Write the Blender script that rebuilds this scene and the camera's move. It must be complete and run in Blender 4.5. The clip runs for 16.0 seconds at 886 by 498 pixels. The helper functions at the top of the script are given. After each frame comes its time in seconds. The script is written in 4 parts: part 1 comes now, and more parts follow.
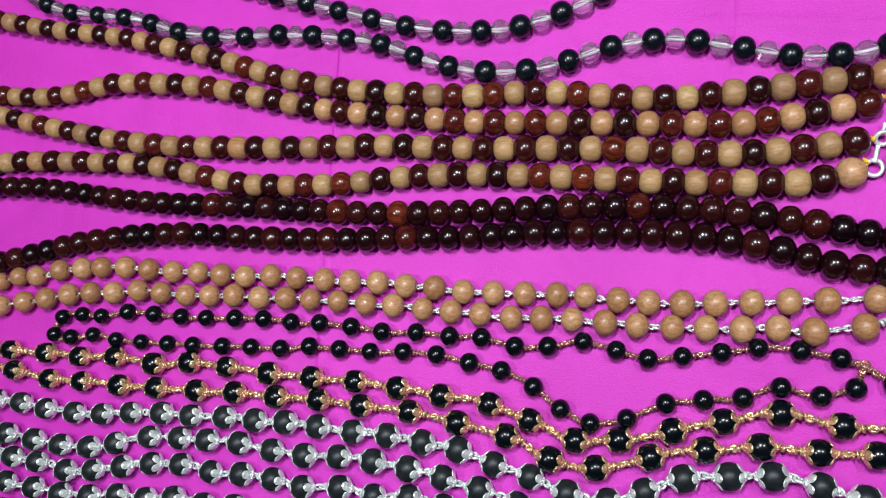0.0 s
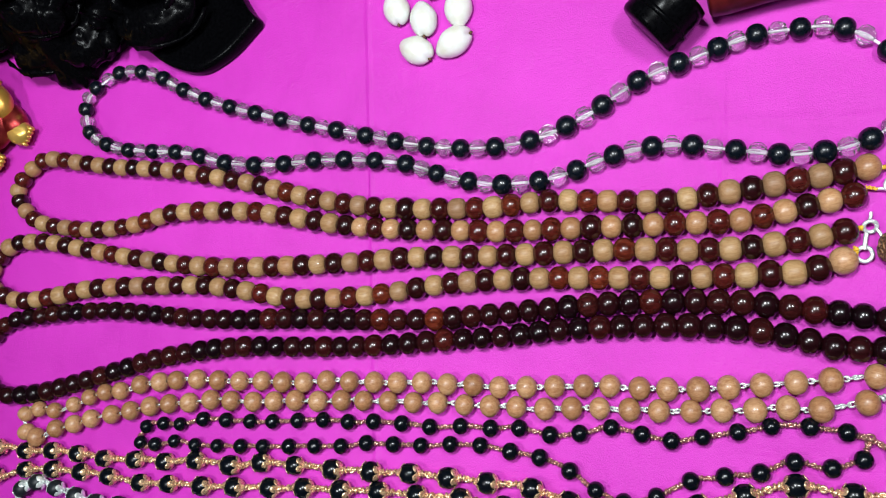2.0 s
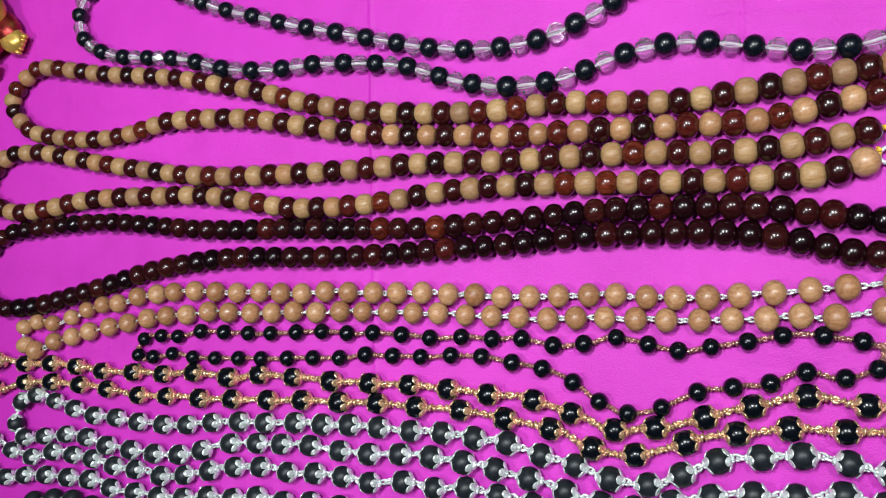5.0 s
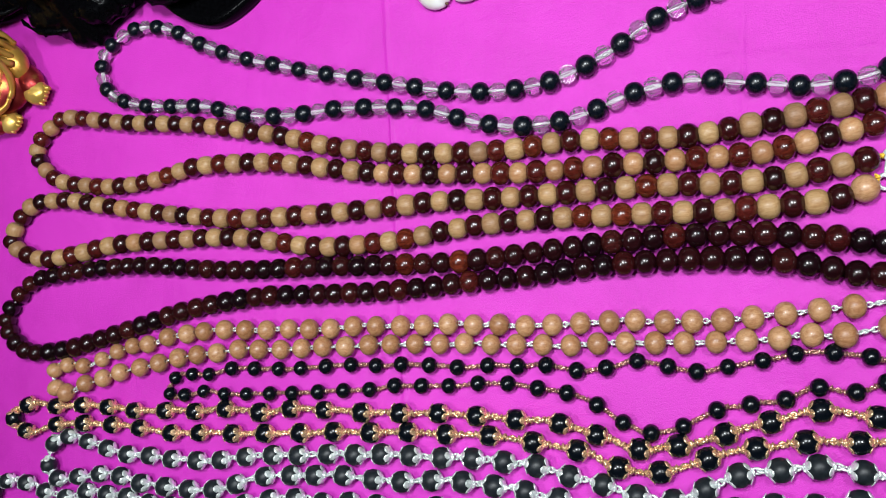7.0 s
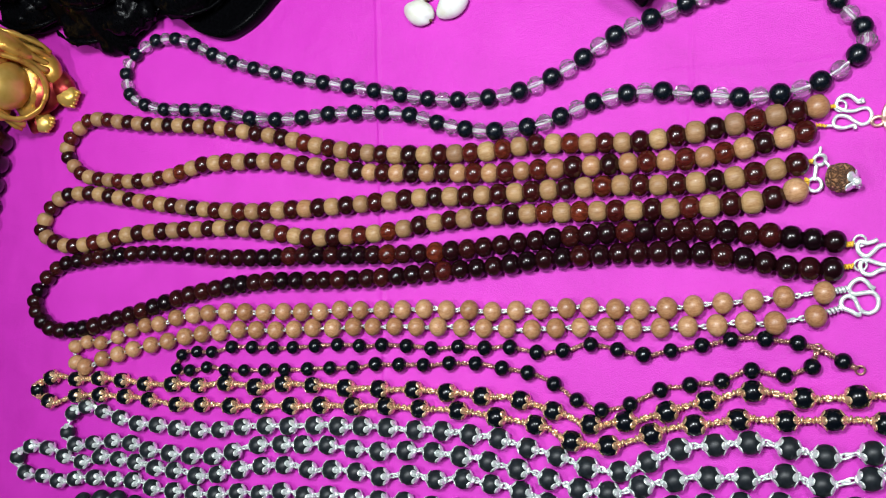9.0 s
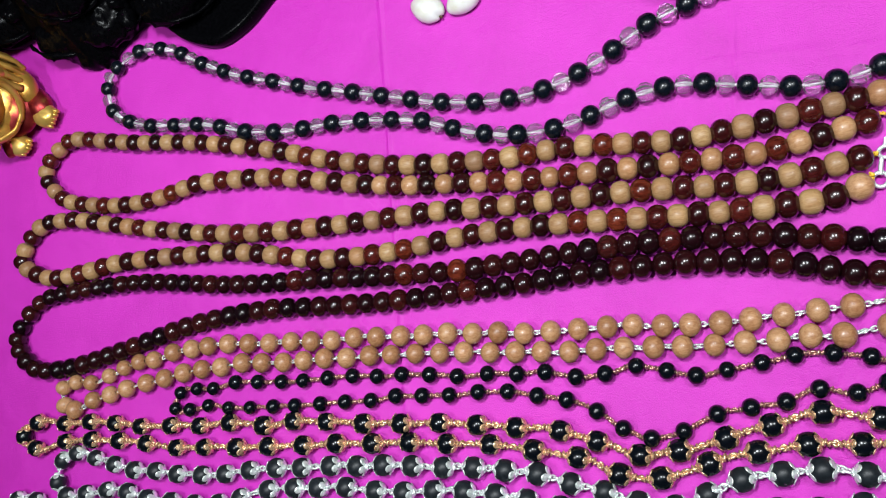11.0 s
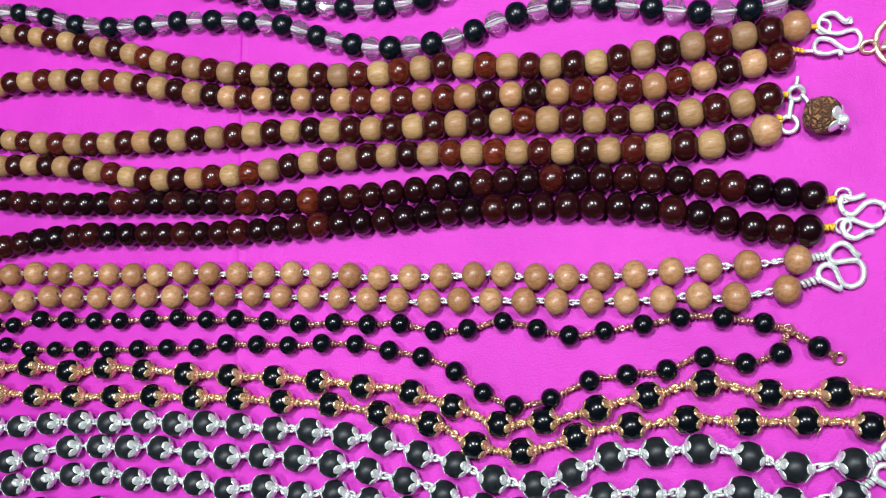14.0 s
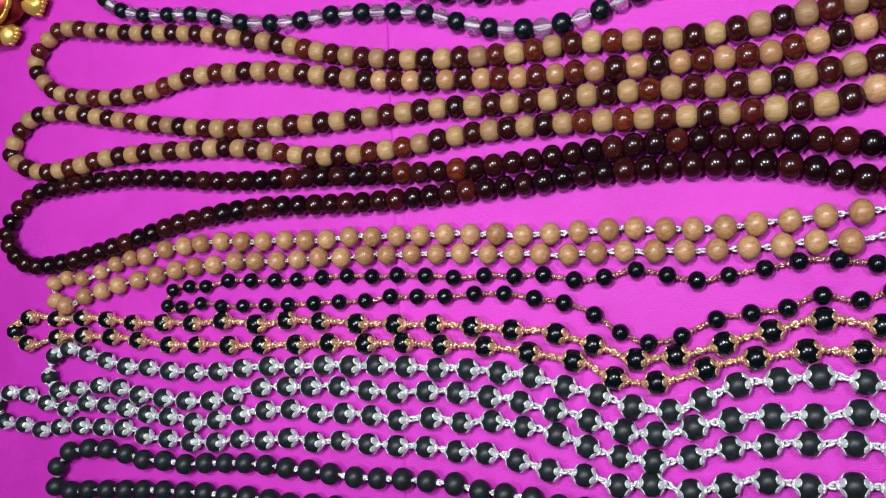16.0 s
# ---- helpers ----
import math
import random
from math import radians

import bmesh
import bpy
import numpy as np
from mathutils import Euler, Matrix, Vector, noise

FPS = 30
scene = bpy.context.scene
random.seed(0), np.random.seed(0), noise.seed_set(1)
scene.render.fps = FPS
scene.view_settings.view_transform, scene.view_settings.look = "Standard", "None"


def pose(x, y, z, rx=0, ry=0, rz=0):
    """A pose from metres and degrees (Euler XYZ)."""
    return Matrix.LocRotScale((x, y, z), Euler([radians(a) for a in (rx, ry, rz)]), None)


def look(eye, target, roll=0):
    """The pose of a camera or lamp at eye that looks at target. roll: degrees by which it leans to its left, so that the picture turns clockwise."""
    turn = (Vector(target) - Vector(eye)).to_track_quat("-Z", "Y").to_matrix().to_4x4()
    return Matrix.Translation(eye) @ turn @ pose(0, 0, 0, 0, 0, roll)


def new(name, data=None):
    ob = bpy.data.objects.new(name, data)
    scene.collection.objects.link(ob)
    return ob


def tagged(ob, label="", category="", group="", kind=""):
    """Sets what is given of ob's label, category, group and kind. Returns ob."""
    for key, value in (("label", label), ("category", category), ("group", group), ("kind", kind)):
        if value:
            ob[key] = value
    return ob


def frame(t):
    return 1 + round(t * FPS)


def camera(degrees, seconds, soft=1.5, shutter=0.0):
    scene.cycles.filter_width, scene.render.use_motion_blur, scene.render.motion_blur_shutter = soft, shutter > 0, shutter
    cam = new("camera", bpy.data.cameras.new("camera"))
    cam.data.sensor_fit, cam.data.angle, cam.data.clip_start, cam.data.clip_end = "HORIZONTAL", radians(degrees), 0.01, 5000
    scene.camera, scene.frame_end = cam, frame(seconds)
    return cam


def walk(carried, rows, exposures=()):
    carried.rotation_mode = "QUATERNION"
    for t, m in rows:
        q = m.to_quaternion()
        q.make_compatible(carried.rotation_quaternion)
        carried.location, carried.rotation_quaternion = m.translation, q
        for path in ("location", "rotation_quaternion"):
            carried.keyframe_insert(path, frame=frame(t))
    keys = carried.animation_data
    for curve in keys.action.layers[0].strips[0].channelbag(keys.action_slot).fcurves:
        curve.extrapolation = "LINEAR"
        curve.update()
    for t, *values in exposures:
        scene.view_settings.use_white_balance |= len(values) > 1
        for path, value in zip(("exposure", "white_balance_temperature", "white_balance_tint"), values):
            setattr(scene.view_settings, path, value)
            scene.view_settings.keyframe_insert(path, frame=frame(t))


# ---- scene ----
cam = camera(55.50, 16.0, soft=1.1)
PATH = [
    (0.0, 0.1033, -0.0496, 0.2986, 7.11, 15.10, -0.22),
    (0.2, 0.0922, -0.0439, 0.2706, 6.36, 14.43, -0.20),
    (0.5, 0.0795, -0.0360, 0.2544, 5.65, 12.85, -0.64),
    (0.7, 0.0803, -0.0307, 0.2537, 5.71, 13.51, -0.81),
    (1.0, 0.0691, -0.0231, 0.2511, 5.39, 12.93, -1.35),
    (1.3, 0.0892, -0.0232, 0.2982, 5.63, 15.65, -2.01),
    (1.5, 0.1106, -0.0208, 0.3289, 5.64, 17.94, -2.65),
    (1.8, 0.1175, -0.0122, 0.3407, 5.34, 18.77, -4.23),
    (2.0, 0.1225, -0.0115, 0.3322, 5.34, 19.01, -5.16),
    (2.2, 0.1280, -0.0123, 0.3292, 4.30, 18.97, -6.44),
    (2.5, 0.1315, -0.0217, 0.3510, 1.47, 20.36, -7.13),
    (2.7, 0.1346, -0.0336, 0.3636, 0.32, 21.78, -7.30),
    (3.0, 0.1428, -0.0428, 0.3657, 0.28, 22.45, -6.93),
    (3.2, 0.1505, -0.0472, 0.3678, 0.71, 22.39, -6.36),
    (3.5, 0.1578, -0.0440, 0.3693, 0.79, 22.41, -6.21),
    (3.7, 0.1578, -0.0479, 0.3672, 1.28, 22.84, -5.79),
    (4.0, 0.1561, -0.0517, 0.3595, 1.78, 22.87, -4.79),
    (4.2, 0.1503, -0.0496, 0.3545, 2.14, 22.86, -4.30),
    (4.5, 0.1391, -0.0400, 0.3418, 1.98, 22.84, -4.24),
    (4.8, 0.1271, -0.0335, 0.3304, 1.87, 21.51, -4.43),
    (5.0, 0.1227, -0.0288, 0.3173, 2.29, 20.19, -4.59),
    (5.2, 0.1176, -0.0242, 0.3089, 2.11, 18.46, -5.40),
    (7.3, 0.1124, -0.0231, 0.3484, 3.03, 19.31, -6.75),
    (7.5, 0.1176, -0.0238, 0.3545, 3.03, 19.92, -6.37),
    (7.8, 0.1237, -0.0311, 0.3565, 3.82, 20.46, -5.69),
    (8.0, 0.1269, -0.0345, 0.3594, 3.95, 20.69, -5.51),
    (8.3, 0.1347, -0.0394, 0.3581, 4.50, 20.86, -5.30),
    (8.5, 0.1406, -0.0404, 0.3592, 4.73, 20.94, -5.23),
    (9.0, 0.1468, -0.0407, 0.3636, 4.72, 21.24, -5.21),
    (9.2, 0.1481, -0.0448, 0.3635, 4.97, 21.26, -5.11),
    (11.3, 0.1162, -0.0295, 0.3252, 4.35, 20.28, -8.11),
    (11.5, 0.1139, -0.0288, 0.3198, 4.10, 19.86, -8.24),
    (11.8, 0.1140, -0.0295, 0.3201, 4.31, 19.10, -8.22),
    (12.0, 0.1141, -0.0289, 0.3199, 4.13, 18.71, -8.26),
    (12.3, 0.0979, -0.0271, 0.2985, 3.86, 17.14, -8.18),
    (12.5, 0.0897, -0.0248, 0.2812, 3.73, 16.04, -8.28),
    (12.8, 0.0930, -0.0186, 0.2679, 3.49, 15.56, -8.21),
    (13.0, 0.0996, -0.0168, 0.2629, 3.59, 15.58, -8.21),
    (13.3, 0.1121, -0.0154, 0.2692, 3.62, 15.64, -7.92),
    (13.5, 0.1176, -0.0217, 0.2737, 4.15, 15.27, -7.28),
    (13.8, 0.1227, -0.0410, 0.2772, 5.09, 14.76, -5.43),
    (14.0, 0.1253, -0.0500, 0.2814, 5.21, 14.60, -3.82),
    (14.3, 0.1321, -0.0443, 0.2884, 4.82, 14.80, -3.14),
    (14.5, 0.1347, -0.0456, 0.2953, 4.89, 15.31, -3.38),
    (14.7, 0.1420, -0.0473, 0.2952, 4.91, 16.04, -4.16),
    (15.0, 0.1455, -0.0460, 0.3068, 4.11, 17.78, -4.95),
    (15.2, 0.1431, -0.0517, 0.3072, 3.35, 18.50, -5.24),
    (15.5, 0.1377, -0.0527, 0.3163, 1.81, 19.38, -5.66),
    (15.7, 0.1293, -0.0545, 0.3228, 1.57, 19.91, -5.78),
    (16.0, 0.1172, -0.0449, 0.3274, 0.56, 20.50, -6.01),
]
EXPOSURES = [(0.0, -0.12), (1.0, -0.04), (2.0, 0.0), (4.0, 0.02), (5.0, -0.05), (8.5, 0.03), (12.5, -0.04), (14.3, 0.10), (15.2, 0.07), (16.0, -0.02)]
walk(cam, [(t, pose(x, y, z, rx, ry, rz)) for t, x, y, z, rx, ry, rz in PATH], EXPOSURES)

# ---- light ----
world = bpy.data.worlds.new("room_air")
world.use_nodes = True
world.node_tree.nodes["Background"].inputs[0].default_value = (0.9, 0.93, 1.0, 1)
world.node_tree.nodes["Background"].inputs[1].default_value = 0.01
scene.world = world


def area(name, at, target, w, h, watts, colour):
    lamp = bpy.data.lights.new(name, "AREA")
    lamp.shape, lamp.size, lamp.size_y, lamp.energy, lamp.color = "RECTANGLE", w, h, watts, colour
    ob = new(name, lamp)
    ob.matrix_world = look(at, target)
    return ob


COOL = (0.905, 0.97, 1.0)
LAMP_AT = [(-0.17, -0.04, 0.60, 1.6), (0.06, 0.12, 0.60, 3.85), (0.32, 0.10, 0.60, 2.15)]
for lx, ly, lz, watts in LAMP_AT:
    area("tube_lamp", (lx, ly, lz - 0.012), (lx, ly, 0), 0.04, 0.10, watts, COOL)
# unseen overhead fill, added for soft ambient light
area("overhead_fill", (0.0, 0.3, 2.28), (0.0, 0.3, 0), 3.0, 2.2, 1.0, COOL)


# ---- materials ----
class Mat:
    """A small wrapper for building node materials."""

    def __init__(self, name, rough=0.5, metal=0.0, spec=0.5, coat=0.0):
        self.m = bpy.data.materials.new(name)
        self.m.use_nodes = True
        self.t = self.m.node_tree
        self.b = self.t.nodes["Principled BSDF"]
        self.b.inputs["Roughness"].default_value = rough
        self.b.inputs["Metallic"].default_value = metal
        self.b.inputs["Specular IOR Level"].default_value = spec
        self.b.inputs["Coat Weight"].default_value = coat
        self.b.inputs["Coat Roughness"].default_value = 0.06

    def node(self, kind, **values):
        n = self.t.nodes.new(kind)
        for k, v in values.items():
            n.inputs[k.replace("_", " ")].default_value = v
        return n

    def link(self, a, b):
        self.t.links.new(a, b)

    def coords(self, scale=(1, 1, 1), per_object=True):
        tc = self.node("ShaderNodeTexCoord")
        mp = self.node("ShaderNodeMapping")
        mp.inputs["Scale"].default_value = scale
        self.link(tc.outputs["Object"], mp.inputs["Vector"])
        if not per_object:
            return mp.outputs["Vector"]
        info = self.node("ShaderNodeObjectInfo")
        mul = self.node("ShaderNodeMath")
        mul.operation = "MULTIPLY"
        mul.inputs[1].default_value = 37.0
        self.link(info.outputs["Random"], mul.inputs[0])
        add = self.node("ShaderNodeVectorMath")
        self.link(mp.outputs["Vector"], add.inputs[0])
        self.link(mul.outputs[0], add.inputs[1])
        return add.outputs[0]

    def noise(self, vec, scale, detail=4.0, rough=0.55, distort=0.0):
        n = self.node("ShaderNodeTexNoise", Scale=scale, Detail=detail, Roughness=rough, Distortion=distort)
        self.link(vec, n.inputs["Vector"])
        return n.outputs["Fac"]

    def ramp(self, fac, stops):
        r = self.node("ShaderNodeValToRGB")
        e = r.color_ramp.elements
        while len(e) < len(stops):
            e.new(0.5)
        for el, (p, c) in zip(e, stops):
            el.position, el.color = p, (*c, 1)
        self.link(fac, r.inputs[0])
        return r.outputs[0]

    def mix(self, fac, a, b, blend="MIX"):
        n = self.node("ShaderNodeMix")
        n.data_type, n.blend_type = "RGBA", blend
        for s, v in ((0, fac), (6, a), (7, b)):
            if isinstance(v, (int, float)):
                n.inputs[s].default_value = v
            elif isinstance(v, tuple):
                n.inputs[s].default_value = (*v, 1)
            else:
                self.link(v, n.inputs[s])
        return n.outputs[2]

    def random(self):
        return self.node("ShaderNodeObjectInfo").outputs["Random"]

    def colour(self, out):
        self.link(out, self.b.inputs["Base Color"])

    def rough(self, fac, lo, hi):
        r = self.node("ShaderNodeMapRange")
        r.inputs[3].default_value, r.inputs[4].default_value = lo, hi
        self.link(fac, r.inputs[0])
        self.link(r.outputs[0], self.b.inputs["Roughness"])

    def bump(self, fac, dist, strength=0.5):
        n = self.node("ShaderNodeBump", Strength=strength, Distance=dist)
        self.link(fac, n.inputs["Height"])
        self.link(n.outputs[0], self.b.inputs["Normal"])


def wood_mat(name, tones, stretch, rough_lo, rough_hi, coat, streak, spec=0.5):
    """Turned wood: fine rings and streaks along the grain, blotches, a tone for each bead."""
    m = Mat(name, coat=coat, spec=spec)
    v = m.coords(stretch)
    g = m.noise(v, 1.0, 6, 0.65, 0.8)
    fine = m.noise(m.coords(tuple(3.2 * s for s in stretch)), 1.0, 3, 0.6)
    blot = m.noise(m.coords(), 230, 3)
    base = m.ramp(m.random(), tones)
    c = m.mix(m.ramp(g, [(0.38, (0, 0, 0)), (0.62, (1, 1, 1))]), base, m.mix(1.0, base, streak, "MULTIPLY"))
    c = m.mix(m.ramp(fine, [(0.5, (0, 0, 0)), (0.72, (0.7, 0.7, 0.7))]), c, m.mix(1.0, c, streak, "MULTIPLY"))
    c = m.mix(m.ramp(blot, [(0.45, (0, 0, 0)), (0.75, (0.6, 0.6, 0.6))]), c, m.mix(1.0, c, (1.12, 1.0, 0.9), "MULTIPLY"))
    m.colour(c)
    m.rough(blot, rough_lo, rough_hi)
    m.bump(g, 0.0001, 0.35)
    return m.m


TAN = wood_mat("pale_turned_wood", [(0.0, (0.27, 0.155, 0.085)), (0.15, (0.34, 0.20, 0.097)), (0.5, (0.385, 0.237, 0.114)), (0.8, (0.43, 0.274, 0.132)), (0.93, (0.37, 0.20, 0.095)), (1.0, (0.28, 0.17, 0.10))], (170, 900, 900), 0.40, 0.55, 0.03, (0.74, 0.66, 0.58), 0.35)
PEACH = wood_mat("smooth_reddish_wood", [(0.0, (0.32, 0.165, 0.080)), (0.5, (0.41, 0.225, 0.110)), (1.0, (0.48, 0.28, 0.145))], (200, 800, 800), 0.3, 0.45, 0.10, (0.76, 0.66, 0.58), 0.45)
SANDAL = wood_mat("polished_sandalwood", [(0.0, (0.33, 0.165, 0.079)), (0.5, (0.42, 0.225, 0.114)), (1.0, (0.50, 0.29, 0.152))], (260, 760, 760), 0.32, 0.46, 0.10, (0.70, 0.60, 0.52), 0.45)
ROSE = wood_mat("lacquered_rosewood", [(0.0, (0.014, 0.0026, 0.0036)), (0.35, (0.030, 0.0040, 0.0050)), (0.7, (0.052, 0.0066, 0.0066)), (1.0, (0.088, 0.012, 0.009))], (120, 560, 560), 0.17, 0.28, 0.22, (0.48, 0.36, 0.36), 0.45)
DARK = wood_mat("lacquered_dark_rosewood", [(0.0, (0.0062, 0.0018, 0.0036)), (0.5, (0.013, 0.0024, 0.0040)), (0.85, (0.026, 0.0040, 0.0052)), (1.0, (0.045, 0.0075, 0.0070))], (120, 560, 560), 0.15, 0.27, 0.15, (0.5, 0.42, 0.45), 0.36)
REDWOOD = wood_mat("lacquered_red_wood", [(0.0, (0.085, 0.012, 0.008)), (1.0, (0.15, 0.026, 0.012))], (150, 640, 640), 0.16, 0.28, 0.2, (0.40, 0.30, 0.28), 0.45)


def black_mat(name, tone, lo, hi, coat, spec=0.35):
    m = Mat(name, coat=coat, spec=spec)
    v = m.coords()
    n = m.noise(v, 700, 4)
    m.colour(m.ramp(n, [(0.3, tone), (0.75, tuple(c * 1.9 + 0.001 for c in tone))]))
    m.rough(n, lo, hi)
    m.bump(n, 0.00005, 0.3)
    return m.m


SATIN_BLACK = black_mat("satin_black_wood", (0.0010, 0.0023, 0.0048), 0.22, 0.34, 0.05)
GLOSS_BLACK = black_mat("polished_black_bead", (0.0010, 0.0018, 0.0034), 0.15, 0.25, 0.04)
MATTE_BLACK = black_mat("unpolished_black_wood", (0.0060, 0.0082, 0.0105), 0.36, 0.5, 0.0, 0.32)
RESIN = black_mat("black_cast_resin", (0.0006, 0.0006, 0.0009), 0.16, 0.30, 0.0, 0.045)


def metal_mat(name, tone, dark, lo, hi, metal=1.0):
    m = Mat(name, metal=metal)
    v = m.coords()
    n = m.noise(v, 900, 4)
    m.colour(m.ramp(n, [(0.3, dark), (0.6, tone)]))
    m.rough(n, lo, hi)
    m.bump(m.noise(v, 1000, 3), 0.0003, 0.8)
    return m.m


# whitened tone and grey-green mottle put bright and dark reflections into the colour
SILVER = metal_mat("bright_silver_wire", (0.95, 1.0, 0.97), (0.60, 0.68, 0.66), 0.14, 0.30, 0.58)
GOLD = metal_mat("gilt_metal", (0.91, 0.64, 0.39), (0.60, 0.35, 0.19), 0.2, 0.36, 0.75)
COPPER = metal_mat("copper_wire", (0.64, 0.36, 0.29), (0.38, 0.19, 0.15), 0.22, 0.38, 0.8)
ROSEGOLD = metal_mat("cast_copper", (0.92, 0.66, 0.52), (0.78, 0.50, 0.38), 0.24, 0.38, 0.8)
BRASS = metal_mat("polished_gold_paint", (0.78, 0.54, 0.17), (0.60, 0.36, 0.08), 0.34, 0.5)

glass = Mat("clear_glass", rough=0.03)
glass.b.inputs["Transmission Weight"].default_value = 0.95
glass.b.inputs["IOR"].default_value = 1.46
glass.b.inputs["Base Color"].default_value = (1.0, 0.96, 1.0, 1)
GLASS = glass.m

thread_m = Mat("thread", rough=0.8)
vt = thread_m.coords((4000, 300, 300))
thread_m.colour(thread_m.ramp(thread_m.noise(vt, 1, 2), [(0.3, (0.72, 0.66, 0.72)), (0.7, (0.9, 0.86, 0.9))]))
THREAD = thread_m.m
yellow_m = Mat("yellow_thread", rough=0.45)
yellow_m.colour(yellow_m.ramp(yellow_m.noise(yellow_m.coords((900, 3000, 900)), 1, 2), [(0.3, (0.55, 0.30, 0.01)), (0.7, (0.85, 0.55, 0.05))]))
YELLOW = yellow_m.m

shell_m = Mat("cowrie_porcelain", rough=0.3, coat=0.3)
ns = shell_m.noise(shell_m.coords(), 160, 4)
shell_m.colour(shell_m.ramp(ns, [(0.3, (0.58, 0.56, 0.47)), (0.6, (0.66, 0.66, 0.64))]))
shell_m.bump(ns, 0.0002, 0.2)
SHELL = shell_m.m
slit_m = Mat("shell_slit", rough=0.7)
slit_m.b.inputs["Base Color"].default_value = (0.10, 0.045, 0.02, 1)
SLIT = slit_m.m

seed_m = Mat("rudraksha_seed", rough=0.55)
vs = seed_m.coords()
vo = seed_m.node("ShaderNodeTexVoronoi", Scale=400.0)
vo.feature = "DISTANCE_TO_EDGE"
wob = seed_m.node("ShaderNodeVectorMath")
wn = seed_m.node("ShaderNodeTexNoise", Scale=500.0, Detail=3.0)
seed_m.link(vs, wn.inputs["Vector"])
mulv = seed_m.node("ShaderNodeVectorMath")
mulv.operation = "SCALE"
mulv.inputs["Scale"].default_value = 0.0045
seed_m.link(wn.outputs["Color"], mulv.inputs[0])
seed_m.link(vs, wob.inputs[0])
seed_m.link(mulv.outputs[0], wob.inputs[1])
seed_m.link(wob.outputs[0], vo.inputs["Vector"])
seed_m.colour(seed_m.ramp(vo.outputs["Distance"], [(0.0, (0.05, 0.018, 0.009)), (0.3, (0.40, 0.19, 0.085))]))
seed_m.bump(vo.outputs["Distance"], 0.003, 1.0)
SEED = seed_m.m

red_m = Mat("red_lacquer", rough=0.4, coat=0.0, spec=0.25)
nr = red_m.noise(red_m.coords(), 90, 4)
red_m.colour(red_m.ramp(nr, [(0.3, (0.035, 0.003, 0.004)), (0.65, (0.11, 0.008, 0.008))]))
RED = red_m.m

gilt_m = Mat("gold_paint_over_red", rough=0.22, metal=0.65)
vb = gilt_m.coords((1, 1, 1))
nb = gilt_m.noise(vb, 70, 5, 0.6)
gilt_m.colour(gilt_m.ramp(nb, [(0.36, (0.30, 0.05, 0.02)), (0.44, (0.55, 0.28, 0.05)), (0.7, (0.72, 0.46, 0.11))]))
gilt_m.rough(nb, 0.42, 0.26)
gilt_m.bump(gilt_m.noise(vb, 300, 3), 0.0004, 0.3)
GILT = gilt_m.m

crimson_m = Mat("crimson_metallic_paint", rough=0.35, metal=0.75)
nk = crimson_m.noise(crimson_m.coords(), 120, 4)
crimson_m.colour(crimson_m.ramp(nk, [(0.35, (0.16, 0.008, 0.012)), (0.55, (0.28, 0.03, 0.025)), (0.68, (0.55, 0.26, 0.06))]))
crimson_m.rough(nk, 0.3, 0.45)
CRIMSON = crimson_m.m
leaf_m = Mat("dull_gold_leaf", rough=0.35, metal=0.65)
nl = leaf_m.noise(leaf_m.coords(), 90, 3)
leaf_m.colour(leaf_m.ramp(nl, [(0.3, (0.58, 0.34, 0.06)), (0.65, (0.74, 0.50, 0.14))]))
leaf_m.rough(nl, 0.28, 0.42)
LEAF = leaf_m.m

cloth_m = Mat("magenta_paper_cloth", rough=0.5, spec=0.36)
vc = cloth_m.coords((1, 1, 1), per_object=False)
broad = cloth_m.noise(vc, 6, 3)
fibre = cloth_m.noise(cloth_m.coords((900, 240, 900), per_object=False), 1.0, 5, 0.65)
grain = cloth_m.noise(vc, 1800, 3, 0.7)
base = cloth_m.ramp(broad, [(0.32, (0.470, 0.0150, 0.374)), (0.68, (0.565, 0.030, 0.448))])
base = cloth_m.mix(cloth_m.ramp(cloth_m.noise(vc, 38, 4, 0.6, 0.5), [(0.35, (0, 0, 0)), (0.7, (1, 1, 1))]), base, cloth_m.mix(1.0, base, (0.90, 0.80, 0.89), "MULTIPLY"))
c1 = cloth_m.mix(cloth_m.ramp(fibre, [(0.35, (0, 0, 0)), (0.75, (0.28, 0.28, 0.28))]), base, (0.57, 0.030, 0.465))
c2 = cloth_m.mix(cloth_m.ramp(grain, [(0.62, (0, 0, 0)), (0.85, (0.30, 0.30, 0.30))]), c1, (0.68, 0.11, 0.58))
cloth_m.colour(c2)
cloth_m.rough(fibre, 0.42, 0.6)
hb = cloth_m.node("ShaderNodeMath")
hb.operation = "MULTIPLY_ADD"
hb.inputs[1].default_value = 0.4
cloth_m.link(grain, hb.inputs[0])
cloth_m.link(cloth_m.noise(vc, 55, 4, 0.55, 0.6), hb.inputs[2])
cloth_m.bump(hb.outputs[0], 0.002, 0.4)
CLOTH = cloth_m.m


def plain_mat(name, a, b, scale, rough):
    m = Mat(name, rough=rough)
    n = m.noise(m.coords(per_object=False), scale, 5)
    m.colour(m.ramp(n, [(0.3, a), (0.7, b)]))
    m.bump(n, 0.002, 0.2)
    return m.m


PLASTER = plain_mat("white_plaster", (0.34, 0.33, 0.33), (0.42, 0.41, 0.41), 5, 0.8)
FLOOR = plain_mat("grey_floor", (0.10, 0.095, 0.09), (0.16, 0.15, 0.14), 7, 0.6)
HOUSING = plain_mat("white_lamp_housing", (0.7, 0.7, 0.7), (0.8, 0.8, 0.8), 20, 0.4)
TABLE = plain_mat("plywood_table", (0.22, 0.13, 0.07), (0.30, 0.19, 0.10), 12, 0.6)


